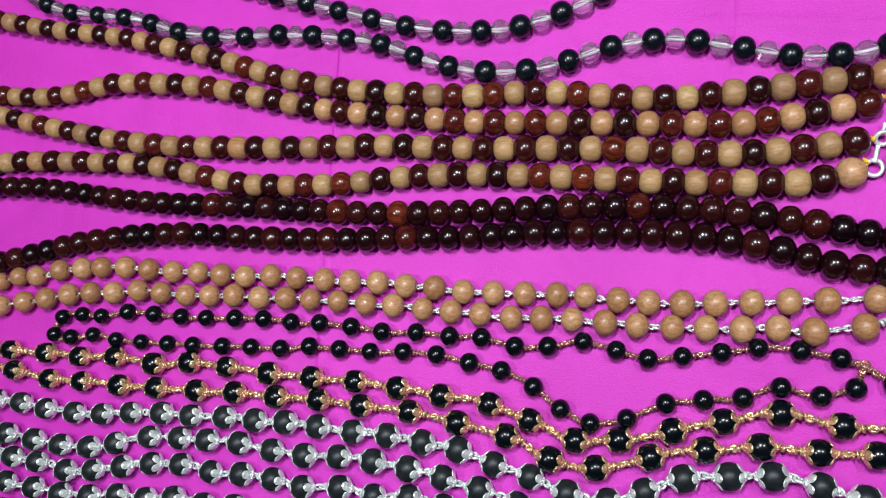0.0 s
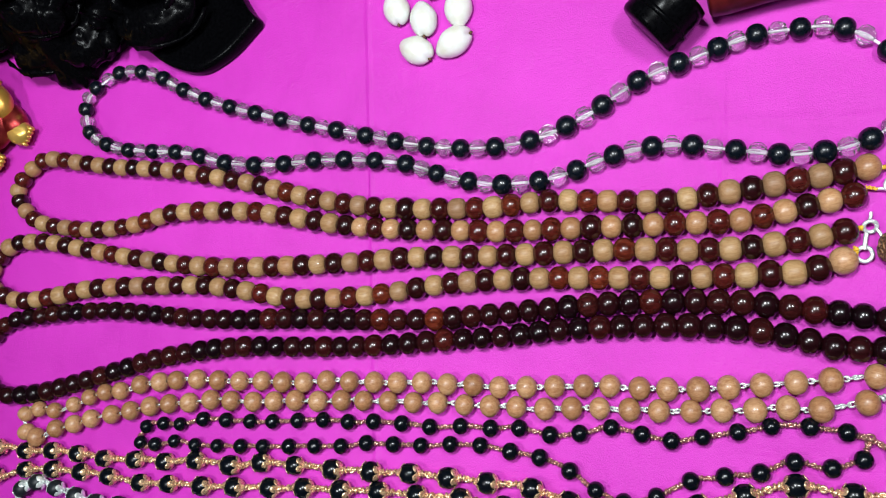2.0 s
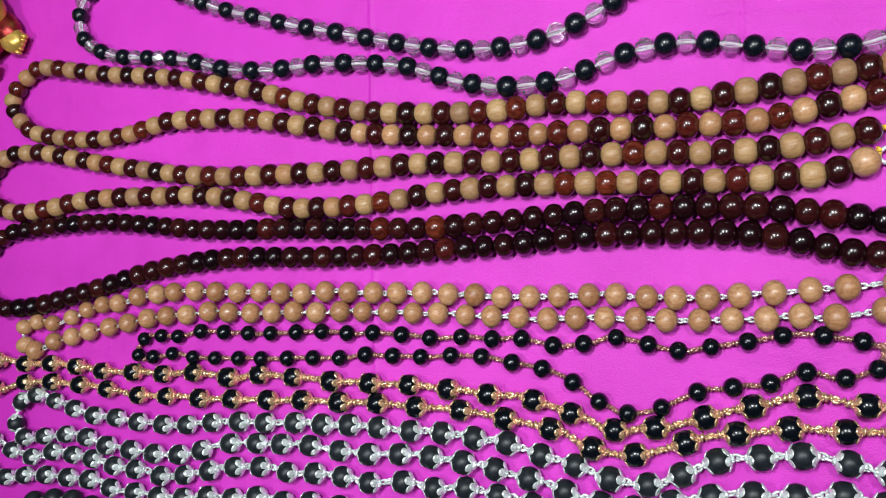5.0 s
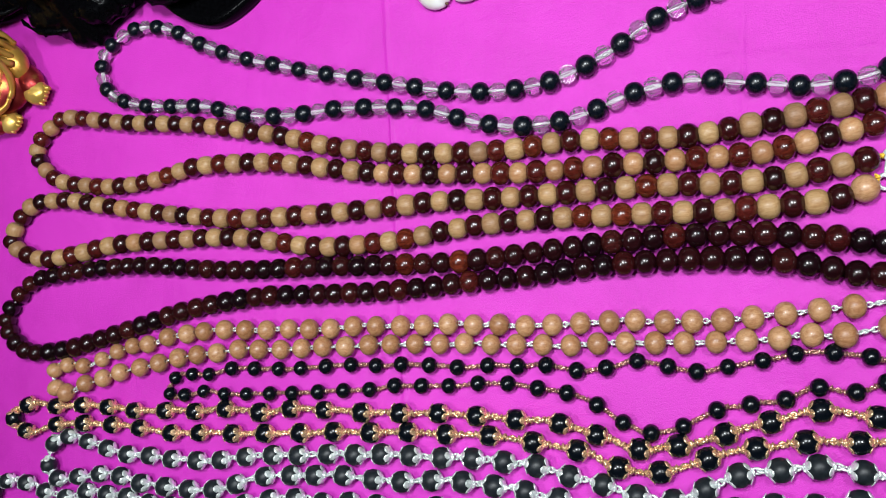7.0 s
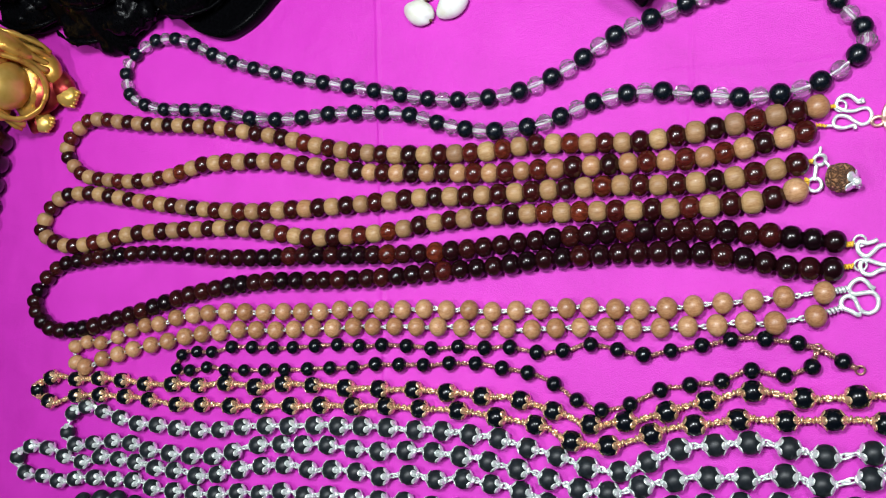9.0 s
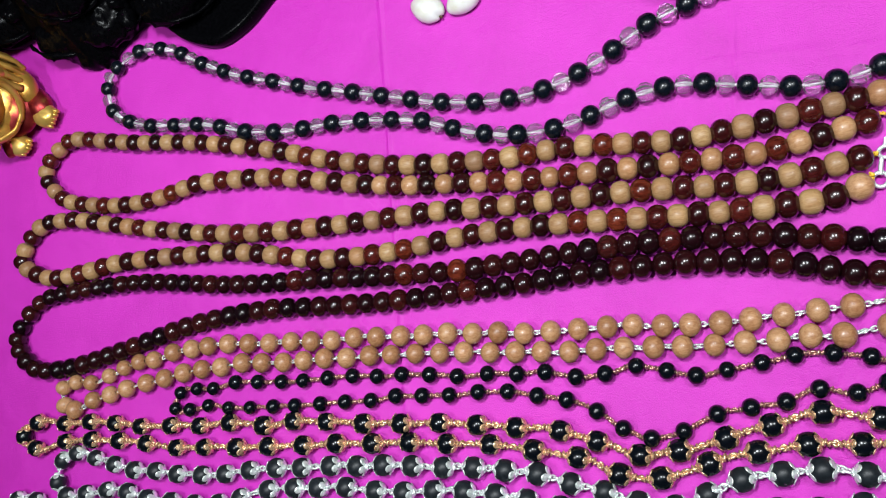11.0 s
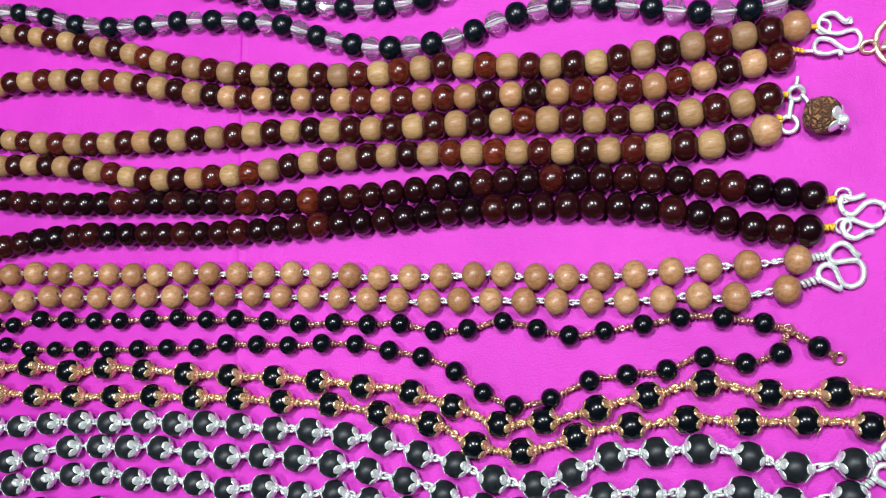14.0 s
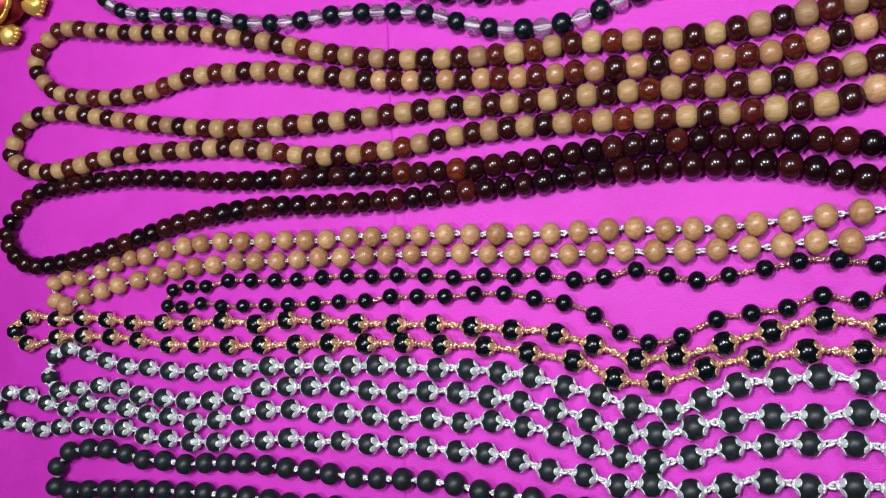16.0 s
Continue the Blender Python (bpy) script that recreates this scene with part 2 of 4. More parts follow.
# ---- mesh helpers ----
def mesh_of(name, bm, mats, smooth=True):
    me = bpy.data.meshes.new(name)
    bmesh.ops.recalc_face_normals(bm, faces=bm.faces)
    for f in bm.faces:
        f.smooth = smooth
    bm.to_mesh(me)
    bm.free()
    for m in mats if isinstance(mats, (list, tuple)) else [mats]:
        me.materials.append(m)
    return me


def part(name, bm, material, parent, label="", m=None):
    """Links a bmesh, or a mesh that is shared, as one object under parent."""
    me = bm if isinstance(bm, bpy.types.Mesh) else mesh_of(name, bm, material)
    ob = new(name, me)
    if parent:
        ob.parent = parent
    if m is not None:
        ob.matrix_local = m
    if label:
        ob["label"] = label
    return ob


def thing(name, at, label, category, group=""):
    ob = new(name)
    ob.empty_display_size = 0.01
    ob.location = at
    return tagged(ob, label, category, group)


def lathe(profile, n=20):
    """Turns (along x, radius) pairs round the x axis."""
    bm = bmesh.new()
    rings = []
    for x, r in profile:
        if r < 1e-7:
            rings.append([bm.verts.new((x, 0, 0))])
        else:
            rings.append([bm.verts.new((x, r * math.cos(2 * math.pi * i / n), r * math.sin(2 * math.pi * i / n))) for i in range(n)])
    for a, b in zip(rings, rings[1:]):
        for i in range(n):
            j = (i + 1) % n
            if len(a) == 1:
                bm.faces.new((a[0], b[i], b[j]))
            elif len(b) == 1:
                bm.faces.new((a[i], a[j], b[0]))
            else:
                bm.faces.new((a[i], a[j], b[j], b[i]))
    return bm


def bead_profile(r, half, power=2.0, hole=0.0008, steps=12):
    """A turned bead with a drilled hole: radius r, half its length, power 2 is round and more is a barrel."""
    top = (1 - (hole / r) ** power) ** (1 / 2.0)
    rows = [(-half * top * 0.72, hole * 0.55)]
    for i in range(steps + 1):
        s = -top + 2 * top * i / steps
        s = math.sin(s * math.pi / 2) / math.sin(top * math.pi / 2) * top
        rows.append((half * s, max(hole, r * (1 - abs(s) ** power) ** (1 / power))))
    rows.append((half * top * 0.72, hole * 0.55))
    return rows


def spline(points, per, closed=False):
    """Catmull-Rom through the points, with per steps from each to the next."""
    p = np.array(points, float)
    if closed:
        p = np.vstack([p[-1], p, p[:2]])
    else:
        p = np.vstack([2 * p[0] - p[1], p, 2 * p[-1] - p[-2]])
    res = []
    for i in range(1, len(p) - 2):
        for k in range(per):
            u = k / per
            res.append(0.5 * (2 * p[i] + (p[i + 1] - p[i - 1]) * u + (2 * p[i - 1] - 5 * p[i] + 4 * p[i + 1] - p[i + 2]) * u * u
                              + (3 * p[i] - p[i - 1] - 3 * p[i + 1] + p[i + 2]) * u ** 3))
    if not closed:
        res.append(p[-2])
    return np.array(res)


def tube(bm, points, r, n=7, closed=False, flat=1.0):
    """A wire of radius r swept along the points."""
    pts = [Vector(p) for p in points]
    rings = []
    count = len(pts)
    side = None
    for i, p in enumerate(pts):
        a = pts[(i - 1) % count] if closed or i else p
        b = pts[(i + 1) % count] if closed or i < count - 1 else p
        d = (b - a).normalized()
        if side is None:
            side = d.cross(Vector((0, 0, 1)))
            if side.length < 0.1:
                side = d.cross(Vector((0, 1, 0)))
        side = (side - d * side.dot(d)).normalized()
        up = d.cross(side)
        rings.append([bm.verts.new(p + (side * math.cos(2 * math.pi * k / n) + up * flat * math.sin(2 * math.pi * k / n)) * r) for k in range(n)])
    pairs = list(zip(rings, rings[1:])) + ([(rings[-1], rings[0])] if closed else [])
    for a, b in pairs:
        for k in range(n):
            bm.faces.new((a[k], a[(k + 1) % n], b[(k + 1) % n], b[k]))
    if not closed:
        bm.faces.new(rings[0])
        bm.faces.new(rings[-1])
    return bm


def ring(bm, centre, radius, wire, axis="z", n=18, stretch=1.0, tilt=0.0):
    pts = []
    for i in range(n):
        a = 2 * math.pi * i / n
        u, v = radius * stretch * math.cos(a), radius * math.sin(a)
        pts.append(Vector(centre) + (Vector((u, v * math.cos(tilt), v * math.sin(tilt))) if axis == "z" else Vector((u, 0, v)) if axis == "y" else Vector((0, u, v))))
    return tube(bm, pts, wire, 6, closed=True)


def coil(bm, x0, x1, radius, wire, turns):
    pts = []
    steps = int(turns * 9)
    for i in range(steps + 1):
        a = 2 * math.pi * turns * i / steps
        pts.append((x0 + (x1 - x0) * i / steps, radius * math.cos(a), radius * math.sin(a)))
    return tube(bm, pts, wire, 5)


def blob(bm, centre, size, turn=(0, 0, 0), mat=0, u=18, v=12):
    """An ellipsoid of half-axes size."""
    m = pose(*centre, *turn) @ Matrix.Diagonal((*size, 1))
    before = set(bm.faces)
    bmesh.ops.create_uvsphere(bm, u_segments=u, v_segments=v, radius=1.0, matrix=m)
    for f in set(bm.faces) - before:
        f.material_index = mat
    return bm


# ---- pieces that repeat ----
def bead_mesh(name, r, half, power, mat, n=22):
    return mesh_of(name, lathe(bead_profile(r, half, power), n), mat)


def cap_mesh(name, r, mat, petals=6, reach=58.0, notch=0.5):
    """A flower cap that hugs the bead's end: one dished shell whose rim is cut into rounded petals."""
    bm = bmesh.new()
    cols, rows = petals * 8, 6
    layers = []
    for shell in (r * 1.05, r * 0.99):
        grid = []
        for i in range(rows):
            s = i / (rows - 1)
            line = []
            for j in range(cols):
                a = 2 * math.pi * j / cols
                rel = abs(((j / 8) % 1.0) - 0.5) * 2
                rim = reach * (notch + (1 - notch) * max(0.0, 1 - rel ** 1.9) ** 0.7)
                th = math.radians(7 + (rim - 7) * s)
                lift = shell * (1 + 0.03 * s * (1 - rel) + (0.035 * (1 - rel) if i == rows - 1 else 0))
                line.append(bm.verts.new((lift * math.cos(th), lift * math.sin(th) * math.cos(a), lift * math.sin(th) * math.sin(a))))
            grid.append(line)
        layers.append(grid)
    for grid in layers:
        for i in range(rows - 1):
            for j in range(cols):
                k = (j + 1) % cols
                bm.faces.new((grid[i][j], grid[i][k], grid[i + 1][k], grid[i + 1][j]))
    for i in (0, rows - 1):
        for j in range(cols):
            k = (j + 1) % cols
            bm.faces.new((layers[0][i][j], layers[0][i][k], layers[1][i][k], layers[1][i][j]))
    # the beaded collar round the hole
    for j in range(petals):
        a = 2 * math.pi * (j + 0.5) / petals
        blob(bm, (r * 1.02, r * 0.27 * math.cos(a), r * 0.27 * math.sin(a)), (r * 0.10, r * 0.11, r * 0.11), u=8, v=6)
    ring(bm, (r * 1.1, 0, 0), r * 0.2, r * 0.09, "x", 10)
    return mesh_of(name, bm, mat)


def link_mesh(name, mat, wire, eye, length):
    """Two eye loops that hold each other, each with its neck wound with wire; it runs along x, length long."""
    bm = bmesh.new()
    h = length / 2
    gap, longer = (0.8, 1.55) if length < 0.005 else (0.35, 1.05)
    ring(bm, (-eye * gap, 0, 0), eye * 0.9, wire, "z", 14, longer, 0.5)
    ring(bm, (eye * gap, 0, 0), eye * 0.9, wire, "z", 14, longer, -0.9)
    for s in (-1, 1):
        a, b = s * eye * 1.35, s * h
        tube(bm, [(s * eye * (gap + longer * 0.85), 0, 0), (s * (h + eye), 0, 0)], wire, 5)
        if abs(b - a) > wire and length > 0.005:
            coil(bm, a, b, wire * 1.9, wire * 1.0, max(1.5, abs(b - a) / (wire * 2.9)))
    return mesh_of(name, bm, mat)


def placed(at, way, roll, scale=(1, 1, 1)):
    """A pose at a point, its x axis along way."""
    x = Vector(way).normalized()
    q = x.to_track_quat("X", "Z").to_matrix().to_4x4()
    return Matrix.Translation(at) @ q @ Matrix.Rotation(roll, 4, "X") @ Matrix.Diagonal((*scale, 1))


def beads_from_keys(keys, tail, z):
    """Bead centres: every third bead is a key, the tail follows after the last key."""
    p = [tuple(q) for q in spline(keys, 3)] + [tuple(q) for q in tail]
    return [Vector((x, y, z)) for x, y in p]


def tangents(pts, closed=False):
    n = len(pts)
    return [(pts[(i + 1) % n if closed else min(i + 1, n - 1)] - pts[(i - 1) % n if closed else max(i - 1, 0)]).normalized() for i in range(n)]


# ---- the setting ----
def slab(name, lo, hi, mat, label, category):
    bm = bmesh.new()
    bmesh.ops.create_cube(bm, size=1.0, matrix=Matrix.Translation([(a + b) / 2 for a, b in zip(lo, hi)]) @ Matrix.Diagonal([b - a for a, b in zip(lo, hi)] + [1]))
    ob = part(name, mesh_of(name, bm, mat, smooth=False), None, None)
    return tagged(ob, label, category, kind="structure")


slab("floor", (-1.8, -1.6, -0.80), (1.8, 1.6, -0.76), FLOOR, "plain grey floor under the stall table", "floor")
# unseen ceiling and walls, added so the beads and metal reflect a closed room
slab("ceiling", (-1.8, -1.6, 2.3), (1.8, 1.6, 2.36), PLASTER, "plain unseen ceiling added over the stall", "ceiling")
slab("wall_north", (-1.8, 1.6, -0.8), (1.8, 1.66, 2.36), PLASTER, "plain unseen wall added beyond the table", "wall")
slab("wall_south", (-1.8, -1.66, -0.8), (1.8, -1.6, 2.36), PLASTER, "plain unseen wall added behind the table", "wall")
slab("wall_west", (-1.86, -1.66, -0.8), (-1.8, 1.66, 2.36), PLASTER, "plain unseen side wall added to close the room", "wall")
slab("wall_east", (1.8, -1.66, -0.8), (1.86, 1.66, 2.36), PLASTER, "plain unseen side wall added to close the room", "wall")


def table():
    t = thing("table", (0, 0, -0.76), "plywood stall table hidden under a magenta cloth", "table")
    bm = bmesh.new()
    bmesh.ops.create_cube(bm, size=1.0, matrix=Matrix.Translation((0, 0.1, 0.741)) @ Matrix.Diagonal((1.36, 0.96, 0.022, 1)))
    part("tabletop", bm, TABLE, t)
    for x in (-0.62, 0.62):
        for y in (-0.33, 0.53):
            bm = bmesh.new()
            bmesh.ops.create_cube(bm, size=1.0, matrix=Matrix.Translation((x, y, 0.365)) @ Matrix.Diagonal((0.05, 0.05, 0.73, 1)))
            part("leg", bm, TABLE, t)


def fold(d, w, h):
    """A sharp pressed fold: height h at the line, w to each side."""
    return h * max(0.0, 1 - abs(d) / w) ** 1.5


def cloth_height(x, y):
    z = 0.0
    z += fold(x + 0.0228 - 0.0625 * y, 0.0014, 0.0009)
    z += fold(x - (0.1187 + 0.139 * y if y > 0.02 else 0.1290 - 0.072 * y), 0.0015, 0.0005)
    if x > 0.118:
        z += fold(y - 0.0662 + 0.127 * (x - 0.1318), 0.0015, 0.0005)
    z += fold(x + 0.131 - 0.26 * y, 0.0015, 0.0003)
    if x < -0.26:
        z += 0.0008 * math.sin((x + 0.26) * 90) * min(1, (-0.26 - x) * 40)
    z += 0.0005 * noise.noise(Vector((x * 11, y * 11, 0.3))) + 0.00035 * noise.noise(Vector((x * 34, y * 26, 1.7)))
    return z - 0.0003


def cloth():
    bm = bmesh.new()

    def steps(lo, hi, coarse, fine):
        v = list(np.arange(lo, hi + 1e-6, coarse))
        for c, w in fine:
            v += [c + k * w / 6 for k in range(-8, 9)]
        return sorted(set(round(a, 5) for a in v if lo <= a <= hi))
    xs = steps(-0.68, 0.68, 0.01, [(-0.0285, 0.010), (-0.0235, 0.008), (-0.017, 0.012), (0.127, 0.012), (0.134, 0.008), (-0.155, 0.012)])
    ys = steps(-0.38, 0.58, 0.01, [(0.064, 0.014), (0.058, 0.01)])
    grid = [[bm.verts.new((x, y, cloth_height(x, y))) for x in xs] for y in ys]
    for a, b in zip(grid, grid[1:]):
        for i in range(len(xs) - 1):
            bm.faces.new((a[i], a[i + 1], b[i + 1], b[i]))
    # the hem hangs over the table's edges
    rim = grid[0] + [r[-1] for r in grid[1:]] + grid[-1][-2::-1] + [r[0] for r in grid[-2:0:-1]]
    low = [bm.verts.new((v.co.x * 1.012, (v.co.y - 0.1) * 1.015 + 0.1, -0.26 + 0.01 * math.sin(i * 0.7))) for i, v in enumerate(rim)]
    for i in range(len(rim)):
        j = (i + 1) % len(rim)
        bm.faces.new((rim[i], rim[j], low[j], low[i]))
    ob = part("tablecloth", bm, CLOTH, None)
    tagged(ob, "bright magenta paper-like cloth with pressed fold lines over the table", "tablecloth")


table()
cloth()

for lx, ly, lz, watts in LAMP_AT:
    bm = bmesh.new()
    bmesh.ops.create_cube(bm, size=1.0, matrix=Matrix.Diagonal((0.05, 0.12, 0.02, 1)))
    bmesh.ops.bevel(bm, geom=bm.edges[:], offset=0.004, segments=2)
    lt = thing("strip_light", (lx, ly, lz), "white strip light above the stall table", "lamp", "strip lights over the table")
    part("housing", bm, HOUSING, lt)
    bm = bmesh.new()
    tube(bm, [(0, 0, 0.01), (0, 0, 2.3 - lz)], 0.003)
    part("hanging_rod", bm, HOUSING, lt)

# ---- strands: bead centres on the cloth, in metres ----
KEYS_W1 = [(0.1739, 0.0413), (0.1504, 0.0401), (0.1268, 0.0391), (0.1041, 0.0390), (0.0820, 0.0419), (0.0591, 0.0452), (0.0360, 0.0458), (0.0132, 0.0482), (-0.0093, 0.0517), (-0.0303, 0.0566), (-0.0512, 0.0631), (-0.0704, 0.0704), (-0.0926, 0.0773), (-0.1127, 0.0832), (-0.1325, 0.0876), (-0.1523, 0.0916), (-0.1723, 0.0969), (-0.1930, 0.1007), (-0.2093, 0.0880), (-0.1998, 0.0723), (-0.1804, 0.0654), (-0.1602, 0.0618), (-0.1396, 0.0615), (-0.1185, 0.0640), (-0.0960, 0.0621), (-0.0738, 0.0586), (-0.0523, 0.0529), (-0.0302, 0.0469), (-0.0093, 0.0426), (0.0138, 0.0392), (0.0364, 0.0357), (0.0589, 0.0338), (0.0824, 0.0318), (0.1060, 0.0298), (0.1294, 0.0281), (0.1526, 0.0301)]
TAIL_W1 = [(0.1602, 0.0311), (0.1682, 0.0318)]

KEYS_W2 = [(0.1636, 0.0195), (0.1398, 0.0178), (0.1171, 0.0184), (0.0942, 0.0214), (0.0704, 0.0235), (0.0473, 0.0250), (0.0243, 0.0269), (0.0014, 0.0293), (-0.0213, 0.0303), (-0.0447, 0.0316), (-0.0670, 0.0333), (-0.0900, 0.0355), (-0.1124, 0.0392), (-0.1325, 0.0438), (-0.1533, 0.0489), (-0.1738, 0.0545), (-0.1943, 0.0599), (-0.2156, 0.0599), (-0.2292, 0.0441), (-0.2131, 0.0333), (-0.1924, 0.0322), (-0.1696, 0.0337), (-0.1466, 0.0327), (-0.1244, 0.0308), (-0.1026, 0.0285), (-0.0810, 0.0238), (-0.0592, 0.0183), (-0.0381, 0.0162), (-0.0158, 0.0157), (0.0079, 0.0168), (0.0299, 0.0164), (0.0523, 0.0148), (0.0754, 0.0125), (0.0984, 0.0101), (0.1210, 0.0081), (0.1453, 0.0068)]
TAIL_W2 = [(0.1534, 0.0074), (0.1618, 0.0092)]

KEYS_D = [(0.1733, -0.0132), (0.1503, -0.0078), (0.1263, -0.0027), (0.1020, 0.0002), (0.0780, 0.0018), (0.0547, 0.0021), (0.0305, 0.0021), (0.0070, 0.0025), (-0.0171, 0.0044), (-0.0394, 0.0066), (-0.0625, 0.0091), (-0.0855, 0.0109), (-0.1080, 0.0136), (-0.1298, 0.0175), (-0.1522, 0.0212), (-0.1744, 0.0227), (-0.1966, 0.0229), (-0.2193, 0.0206), (-0.2362, 0.0041), (-0.2255, -0.0121), (-0.2021, -0.0142), (-0.1784, -0.0111), (-0.1543, -0.0071), (-0.1310, -0.0031), (-0.1066, -0.0013), (-0.0835, -0.0013), (-0.0594, -0.0034), (-0.0365, -0.0053), (-0.0133, -0.0064), (0.0103, -0.0066), (0.0343, -0.0072), (0.0578, -0.0067), (0.0818, -0.0076), (0.1066, -0.0095), (0.1314, -0.0137), (0.1549, -0.0212)]
TAIL_D = [(0.1629, -0.0227), (0.1710, -0.0237)]

ROW_S_FAR = [(0.1671, -0.0325), (0.1524, -0.0327), (0.1409, -0.0327), (0.1293, -0.0328), (0.1179, -0.0329), (0.1072, -0.0328), (0.0962, -0.0321), (0.0861, -0.0311), (0.0751, -0.0294), (0.0652, -0.0288), (0.0538, -0.0282), (0.0426, -0.0277), (0.0315, -0.0270), (0.0208, -0.0253), (0.0098, -0.0243), (-0.0011, -0.0228), (-0.0120, -0.0221), (-0.0225, -0.0212), (-0.0338, -0.0202), (-0.0444, -0.0191), (-0.0554, -0.0190), (-0.0658, -0.0181), (-0.0760, -0.0170), (-0.0872, -0.0163), (-0.0982, -0.0151), (-0.1091, -0.0139), (-0.1202, -0.0136), (-0.1294, -0.0138), (-0.1403, -0.0142), (-0.1516, -0.0164), (-0.1605, -0.0164), (-0.1697, -0.0182), (-0.1791, -0.0210), (-0.1907, -0.0231), (-0.2000, -0.0219)]
ROW_S_NEAR = [(-0.2082, -0.0237), (-0.2082, -0.0323), (-0.2022, -0.0351), (-0.1903, -0.0317), (-0.1793, -0.0301), (-0.1691, -0.0282), (-0.1573, -0.0269), (-0.1464, -0.0258), (-0.1354, -0.0244), (-0.1249, -0.0239), (-0.1141, -0.0241), (-0.1026, -0.0235), (-0.0922, -0.0246), (-0.0810, -0.0257), (-0.0706, -0.0262), (-0.0601, -0.0264), (-0.0492, -0.0275), (-0.0381, -0.0278), (-0.0279, -0.0286), (-0.0167, -0.0295), (-0.0057, -0.0307), (0.0050, -0.0315), (0.0163, -0.0330), (0.0269, -0.0341), (0.0377, -0.0352), (0.0489, -0.0366), (0.0596, -0.0370), (0.0703, -0.0376), (0.0815, -0.0388), (0.0922, -0.0399), (0.1037, -0.0407), (0.1146, -0.0411), (0.1260, -0.0416), (0.1370, -0.0414), (0.1480, -0.0426), (0.1630, -0.0413)]

ROW_K_FAR = [(0.1554, -0.0512), (0.1436, -0.0486), (0.1307, -0.0478), (0.1192, -0.0492), (0.1067, -0.0504), (0.0954, -0.0512), (0.0850, -0.0483), (0.0738, -0.0452), (0.0616, -0.0468), (0.0499, -0.0467), (0.0379, -0.0435), (0.0261, -0.0429), (0.0136, -0.0414), (0.0004, -0.0410), (-0.0118, -0.0390), (-0.0244, -0.0375), (-0.0361, -0.0370), (-0.0477, -0.0356), (-0.0599, -0.0352), (-0.0724, -0.0349), (-0.0835, -0.0342), (-0.0958, -0.0330), (-0.1077, -0.0319), (-0.1201, -0.0334), (-0.1291, -0.0326), (-0.1385, -0.0335)]
ROW_K_NEAR = [(-0.1423, -0.0405), (-0.1342, -0.0418), (-0.1237, -0.0409), (-0.1128, -0.0430), (-0.1012, -0.0440), (-0.0891, -0.0447), (-0.0779, -0.0453), (-0.0650, -0.0459), (-0.0527, -0.0463), (-0.0403, -0.0469), (-0.0284, -0.0462), (-0.0163, -0.0473), (-0.0042, -0.0483), (0.0086, -0.0484), (0.0212, -0.0495), (0.0333, -0.0524), (0.0449, -0.0552), (0.0562, -0.0607), (0.0654, -0.0682), (0.0755, -0.0729), (0.0878, -0.0711), (0.1007, -0.0660), (0.1128, -0.0648), (0.1252, -0.0639), (0.1370, -0.0605), (0.1489, -0.0632), (0.1593, -0.0607)]

ROW_G_FAR = [(0.1935, -0.0754), (0.1737, -0.0730), (0.1546, -0.0724), (0.1364, -0.0687), (0.1188, -0.0716), (0.1025, -0.0749), (0.0851, -0.0781), (0.0704, -0.0786), (0.0548, -0.0721), (0.0408, -0.0668), (0.0231, -0.0640), (0.0068, -0.0614), (-0.0096, -0.0591), (-0.0269, -0.0578), (-0.0444, -0.0562), (-0.0622, -0.0539), (-0.0785, -0.0521), (-0.0943, -0.0526), (-0.1119, -0.0498), (-0.1285, -0.0497), (-0.1447, -0.0481), (-0.1622, -0.0468), (-0.1772, -0.0440), (-0.1923, -0.0419), (-0.2084, -0.0413), (-0.2256, -0.0393)]
ROW_G_NEAR = [(-0.2357, -0.0453), (-0.2282, -0.0520), (-0.2089, -0.0502), (-0.1924, -0.0507), (-0.1757, -0.0526), (-0.1599, -0.0552), (-0.1424, -0.0586), (-0.1270, -0.0596), (-0.1095, -0.0611), (-0.0928, -0.0620), (-0.0750, -0.0629), (-0.0586, -0.0635), (-0.0413, -0.0650), (-0.0241, -0.0659), (-0.0073, -0.0679), (0.0113, -0.0697), (0.0290, -0.0734), (0.0465, -0.0776), (0.0616, -0.0851), (0.0771, -0.0876), (0.0951, -0.0836), (0.1127, -0.0808), (0.1299, -0.0794), (0.1473, -0.0808), (0.1642, -0.0812), (0.1819, -0.0835), (0.1992, -0.0874), (0.2162, -0.0905)]

ROW_V1_FAR = [(0.1763, -0.0941), (0.1598, -0.0948), (0.1472, -0.0912), (0.1330, -0.0886), (0.1198, -0.0890), (0.1055, -0.0901), (0.0929, -0.0947), (0.0807, -0.0983), (0.0672, -0.0962), (0.0548, -0.0912), (0.0421, -0.0873), (0.0294, -0.0827), (0.0161, -0.0804), (0.0030, -0.0783), (-0.0103, -0.0773), (-0.0242, -0.0756), (-0.0372, -0.0743), (-0.0497, -0.0738), (-0.0625, -0.0728), (-0.0769, -0.0725), (-0.0897, -0.0717), (-0.1035, -0.0717), (-0.1167, -0.0724), (-0.1296, -0.0720), (-0.1432, -0.0706), (-0.1554, -0.0683), (-0.1680, -0.0670), (-0.1795, -0.0635), (-0.1908, -0.0596), (-0.2019, -0.0564), (-0.2113, -0.0592)]
